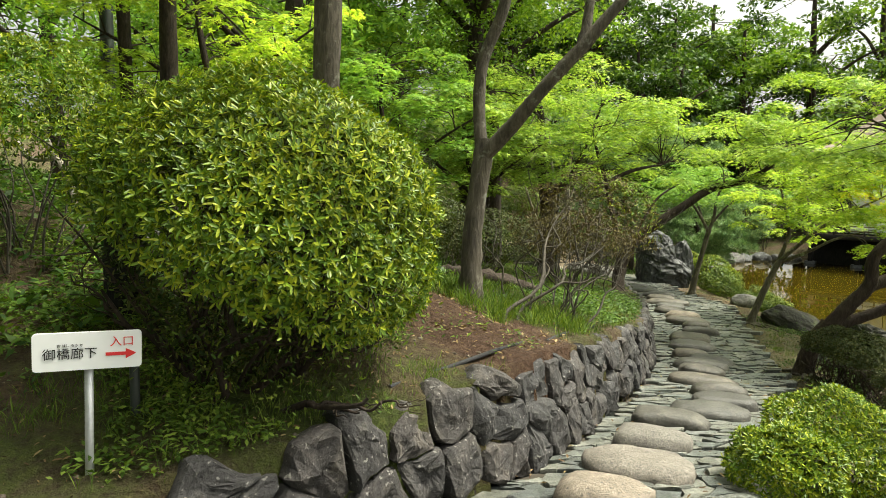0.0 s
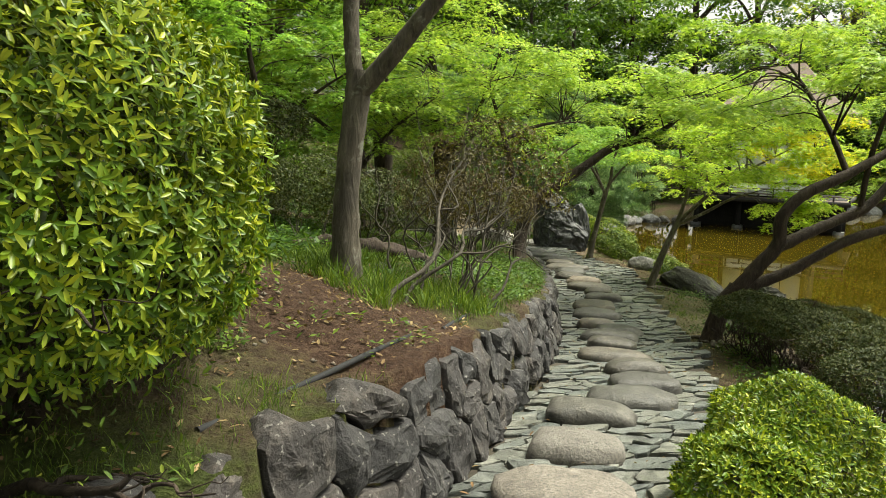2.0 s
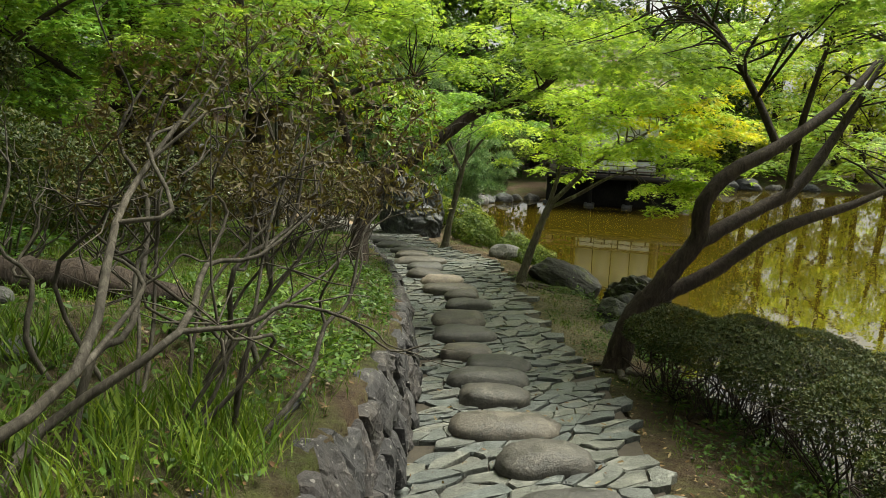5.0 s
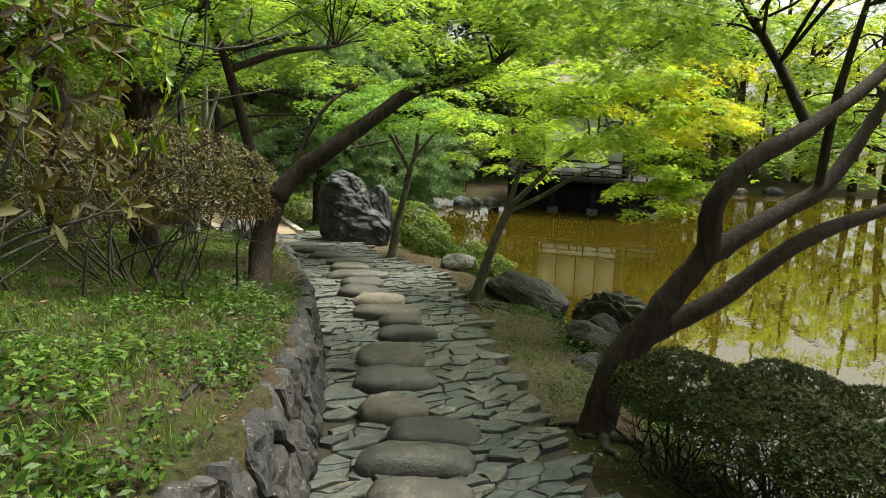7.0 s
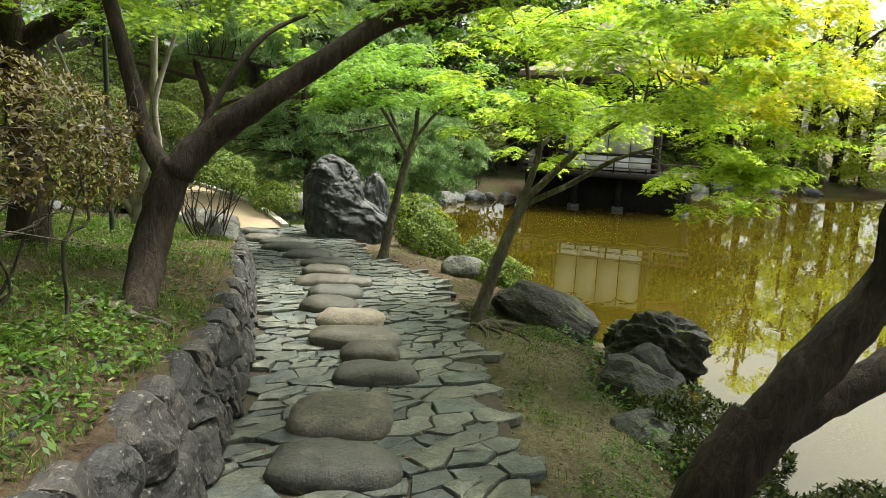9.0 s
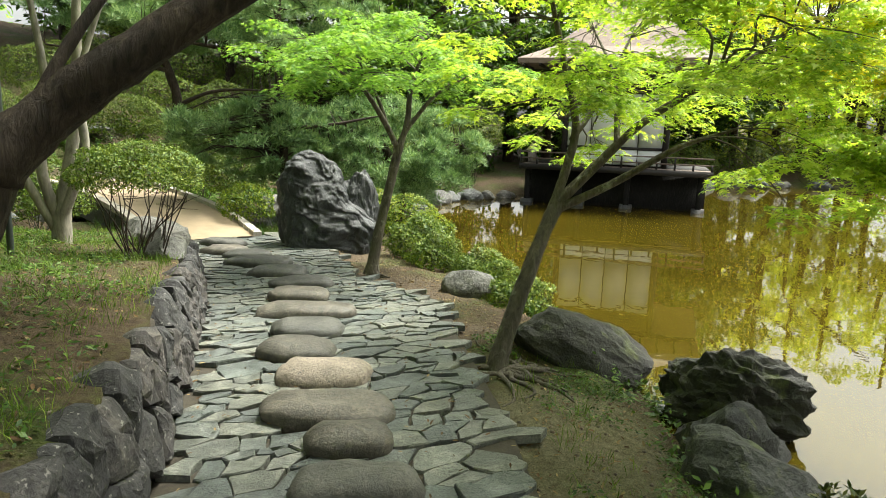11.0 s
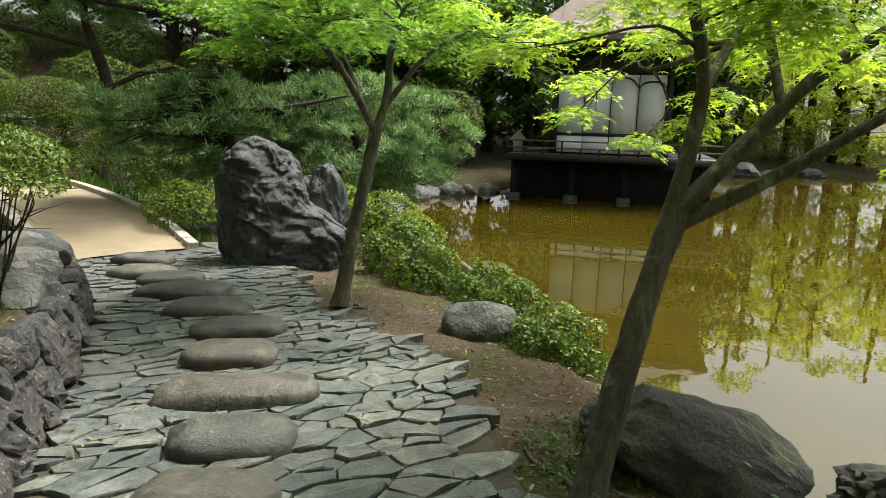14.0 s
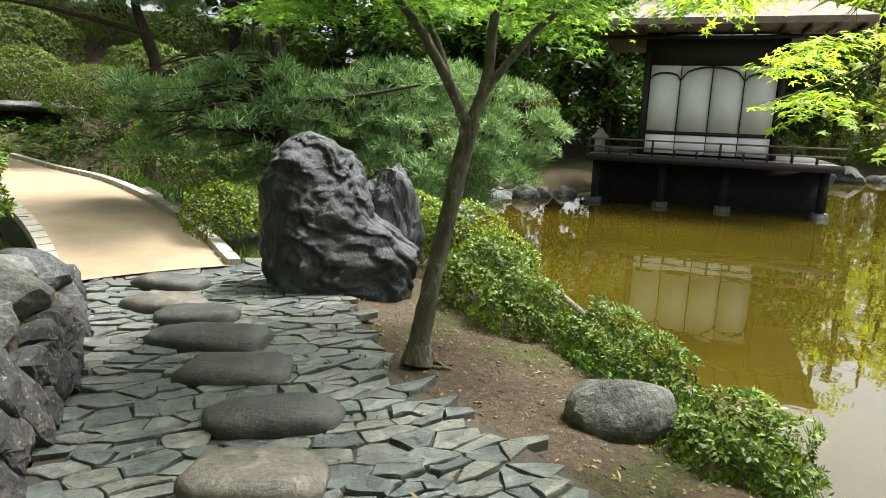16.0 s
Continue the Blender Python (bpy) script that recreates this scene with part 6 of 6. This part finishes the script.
for k, s in enumerate(STEPS):
    stepping_stone(k, *s)


# ---------------------------------------------------------------- flagstones and wall stones
def clip(poly, n, d):
    """The part of a polygon in which p . n <= d."""
    out = []
    for i in range(len(poly)):
        a, b = poly[i], poly[(i + 1) % len(poly)]
        da, db = a[0] * n[0] + a[1] * n[1] - d, b[0] * n[0] + b[1] * n[1] - d
        if da <= 0:
            out.append(a)
        if da * db < 0:
            s = da / (da - db)
            out.append((a[0] + s * (b[0] - a[0]), a[1] + s * (b[1] - a[1])))
    return out


def cells(points, keep, reach, stretch=(1, 1)):
    """Voronoi cells of the points to keep, in stretched coordinates."""
    q = np.asarray(points, float) * np.array(stretch)
    out = []
    for i in range(len(q)):
        if not keep[i]:
            out.append(None)
            continue
        dist = np.hypot(*(q - q[i]).T)
        near = [j for j in np.argsort(dist)[1:22] if dist[j] < 2 * reach]
        c = q[i]
        poly = [(c[0] - reach, c[1] - reach), (c[0] + reach, c[1] - reach), (c[0] + reach, c[1] + reach), (c[0] - reach, c[1] + reach)]
        for j in near:
            n = q[j] - c
            poly = clip(poly, n, (q[j] @ q[j] - c @ c) / 2)
            if len(poly) < 3:
                break
        out.append([(a / stretch[0], b / stretch[1]) for a, b in poly] if len(poly) >= 3 else None)
    return out


def ragged(poly, r3, gap, wear=0.10):
    """Shrinks a cell by the joint and breaks its edges up."""
    p = np.array(poly)
    c = p.mean(0)
    out = []
    for i in range(len(p)):
        a, b = p[i], p[(i + 1) % len(p)]
        L = np.hypot(*(b - a))
        out.append(a + r3.normal(0, 0.006, 2))
        if L > 0.12:
            s = r3.uniform(0.3, 0.7)
            out.append(a * (1 - s) + b * s + r3.normal(0, wear * 0.06 * L, 2))
    p = np.array(out)
    v = p - c
    r = np.hypot(*v.T)[:, None] + 1e-9
    return c + v * np.clip(1 - gap / r, 0.3, 1), c


def flagstones():
    r3 = np.random.default_rng(77)
    pts, inside = [], []
    y = -1.0
    row = 0
    while y < 21.6:
        w = float(right_x(y) - left_x(y))
        a = -0.5 + r3.uniform(0, 0.3)
        while a < w + 0.55:
            pts.append((a + r3.uniform(-0.09, 0.09), y + r3.uniform(-0.08, 0.08)))
            inside.append(0.03 < a < w - 0.02)
            a += r3.choice([0.10, 0.16, 0.26, 0.42])
        y += r3.choice([0.09, 0.14, 0.23])
    base = thing("stone_path", "crazy paving of green-grey slate with earth joints", "path", kind="structure", at=(3, 9, 0))
    rows = np.arange(-1.2, 21.8, 0.25)
    v, f = [], []
    for i, yy in enumerate(rows):
        for c in np.linspace(0, 1, 7):
            x = float(left_x(yy)) * (1 - c) + float(right_x(yy)) * c
            v.append((x, yy, float(path_z(yy)) - 0.018 + 0.006 * np.sin(9 * x + 7 * yy)))
        if i:
            f += [((i - 1) * 7 + j, (i - 1) * 7 + j + 1, i * 7 + j + 1, i * 7 + j) for j in range(6)]
    under(put("joint_bed", mesh_data("joint_bed", v, f, M_MORTAR, True), label="brown earth and moss between the slabs"), base)
    made, rest_v, rest_f = 0, [], []
    for poly in cells(pts, inside, 0.6, (0.6, 1.0)):
        if poly is None:
            continue
        p, c = ragged(poly, r3, 0.009, 0.9)
        world = np.array([(float(left_x(b)) + a, b) for a, b in p])
        cw = world.mean(0)
        if any(abs(cw[0] - sx) < sw * 0.36 and abs(cw[1] - sy) < sd * 0.33 for sx, sy, sw, sd in STEPS):
            continue
        h = r3.uniform(0.0, 0.026)
        tilt = r3.normal(0, 0.022, 2)
        z = np.array([float(path_z(b)) for a, b in world]) + h + (world - cw) @ tilt
        zc = float(path_z(cw[1])) + h
        inn = cw + (world - cw) * 0.965 + r3.normal(0, 0.003, world.shape)
        n = len(p)
        vv = [(a, b, q - 0.06) for (a, b), q in zip(world, z)] + [(a, b, q - 0.009) for (a, b), q in zip(world, z)] + [(a, b, q + r3.normal(0, 0.0025)) for (a, b), q in zip(inn, z)] + [(cw[0], cw[1], zc + r3.normal(0, 0.004))]
        ff = [(i, (i + 1) % n, n + (i + 1) % n, n + i) for i in range(n)] + [(n + i, n + (i + 1) % n, 2 * n + (i + 1) % n, 2 * n + i) for i in range(n)] + [(2 * n + i, 2 * n + (i + 1) % n, 3 * n) for i in range(n)]
        if made < 300 and 5.5 < cw[1] < 18:
            under(put("slab", mesh_data("slab", vv, ff, M_SLAB)), base)
            made += 1
        else:
            k = len(rest_v)
            rest_v += vv
            rest_f += [tuple(i + k for i in t) for t in ff]
    ob = under(put("more_slabs", mesh_data("more_slabs", rest_v, rest_f, M_SLAB_REST)), base)
    ob["kind"] = "stuff"


def retaining_wall():
    r3 = np.random.default_rng(78)
    ys = np.arange(1.7, 20.6, 0.02)
    xs = left_x(ys)
    run = np.concatenate([[0], np.cumsum(np.hypot(np.diff(xs), np.diff(ys)))])
    xs = np.convolve(np.pad(xs, 20, "edge"), np.ones(41) / 41, "valid")
    base = thing("retaining_wall", "low dry wall of dark rough stones holding the bank", "wall", kind="structure", at=(2, 8, 0))

    def at(s):
        s0 = min(max(s, 0.0), run[-1] - 0.2)
        y = float(np.interp(s0, run, ys))
        x = float(np.interp(s0, run, xs))
        y2, x2 = float(np.interp(s0 + 0.15, run, ys)), float(np.interp(s0 + 0.15, run, xs))
        d = np.array([x2 - x, y2 - y])
        d /= np.hypot(*d) + 1e-9
        x, y = x + d[0] * (s - s0), y + d[1] * (s - s0)
        return np.array([x, y]), np.array([d[1], -d[0]]), float(path_z(y))

    pts, keep = [], []
    s = 0.45
    while s < run[-1] - 0.3:
        y = float(np.interp(s, run, ys))
        H = float(wall_h(y))
        n = int(r3.choice([2, 2, 3])) if H > 0.45 else int(r3.choice([1, 2]))
        hs = np.linspace(0.0, H, 2 * n + 1)[1::2]
        for z in hs:
            pts.append((s + r3.uniform(-0.14, 0.14), z + r3.uniform(-0.09, 0.09)))
            keep.append(True)
        pts += [(s + r3.uniform(-0.06, 0.06), -hs[0] * 0.9), (s + r3.uniform(-0.08, 0.08), 2 * H - hs[-1] + r3.uniform(-0.05, 0.05))]
        keep += [False, False]
        s += r3.choice([0.22, 0.31, 0.42])
    v, f = [], []
    for i, s in enumerate(np.arange(0, run[-1], 0.3)):
        o, n, z = at(s)
        H = float(wall_h(o[1]))
        a, b = o - n * 0.02, o - n * 0.30
        v += [(*a, z - 0.1), (*(a - n * (0.04 + 0.17 * H)), z + H - 0.09), (*b, z + H - 0.05), (*b, z - 0.1)]
        if i:
            f += [(4 * i - 4 + k, 4 * i + k, 4 * i + (k + 1) % 4, 4 * i - 4 + (k + 1) % 4) for k in range(4)]
    under(put("wall_core", mesh_data("wall_core", v, f, M_MORTAR), label="dark earth behind the stones"), base)
    for poly in cells(pts, keep, 0.6):
        if poly is None:
            continue
        mid = float(np.mean([a for a, b in poly]))
        poly = clip(poly, (0, 1), float(wall_h(np.interp(mid, run, ys))) + 0.07)
        poly = clip(clip(poly, (1, 0), run[-1] - 0.12), (-1, 0), -0.2)
        if len(poly) < 3:
            continue
        p, c = ragged(poly, r3, 0.007, 1.1)
        # the outline in even steps, then rings that round over into a craggy face
        lengths = np.concatenate([[0], np.cumsum(np.hypot(*(np.vstack([p, p[:1]])[1:] - p).T))])
        steps = np.linspace(0, lengths[-1], 22, endpoint=False)
        ring = np.stack([np.interp(steps, lengths, np.append(p[:, k], p[0, k])) for k in (0, 1)], -1)
        n, bulge = len(ring), r3.uniform(0.0, 0.022)
        slant, off = r3.normal(0, 0.10, 2), Vector(r3.uniform(-50, 50, 3))
        vv = []
        for shrink, out in ((1.0, -0.16), (1.0, -0.02), (0.99, 0.022), (0.95, 0.04), (0.82, 0.046), (0.6, 0.05), (0.35, 0.052), (0.12, 0.053)):
            for a, b in ring:
                q = c + (np.array([a, b]) - c) * shrink
                o, nn, z = at(q[0])
                depth = out - 0.2 * q[1]
                if out > -0.1:
                    w = Vector((q[0] * 6, q[1] * 6, shrink)) + off
                    depth += bulge * (1 - shrink ** 3) + slant @ (q - c) + 0.03 * noise.fractal(w, 0.8, 2.0, 5) - 0.03 * abs(noise.noise(w * 0.7))
                vv.append((*(o + nn * depth), z + q[1] - (0.06 if out < -0.1 else 0.0)))
        ff = [(r * n + i, r * n + (i + 1) % n, (r + 1) * n + (i + 1) % n, (r + 1) * n + i) for r in range(7) for i in range(n)] + [tuple(range(7 * n, 8 * n)), tuple(range(n - 1, -1, -1))]
        under(put("stone", mesh_data("stone", vv, ff, M_WALL_STONE)), base)


M_SLAB_REST = stone_material("green_grey_slate_rest", (0.037, 0.041, 0.038), (0.104, 0.111, 0.103), (0.22, 0.227, 0.21), 9.0, "island", relief=0.013, rough=0.45)
flagstones()
retaining_wall()
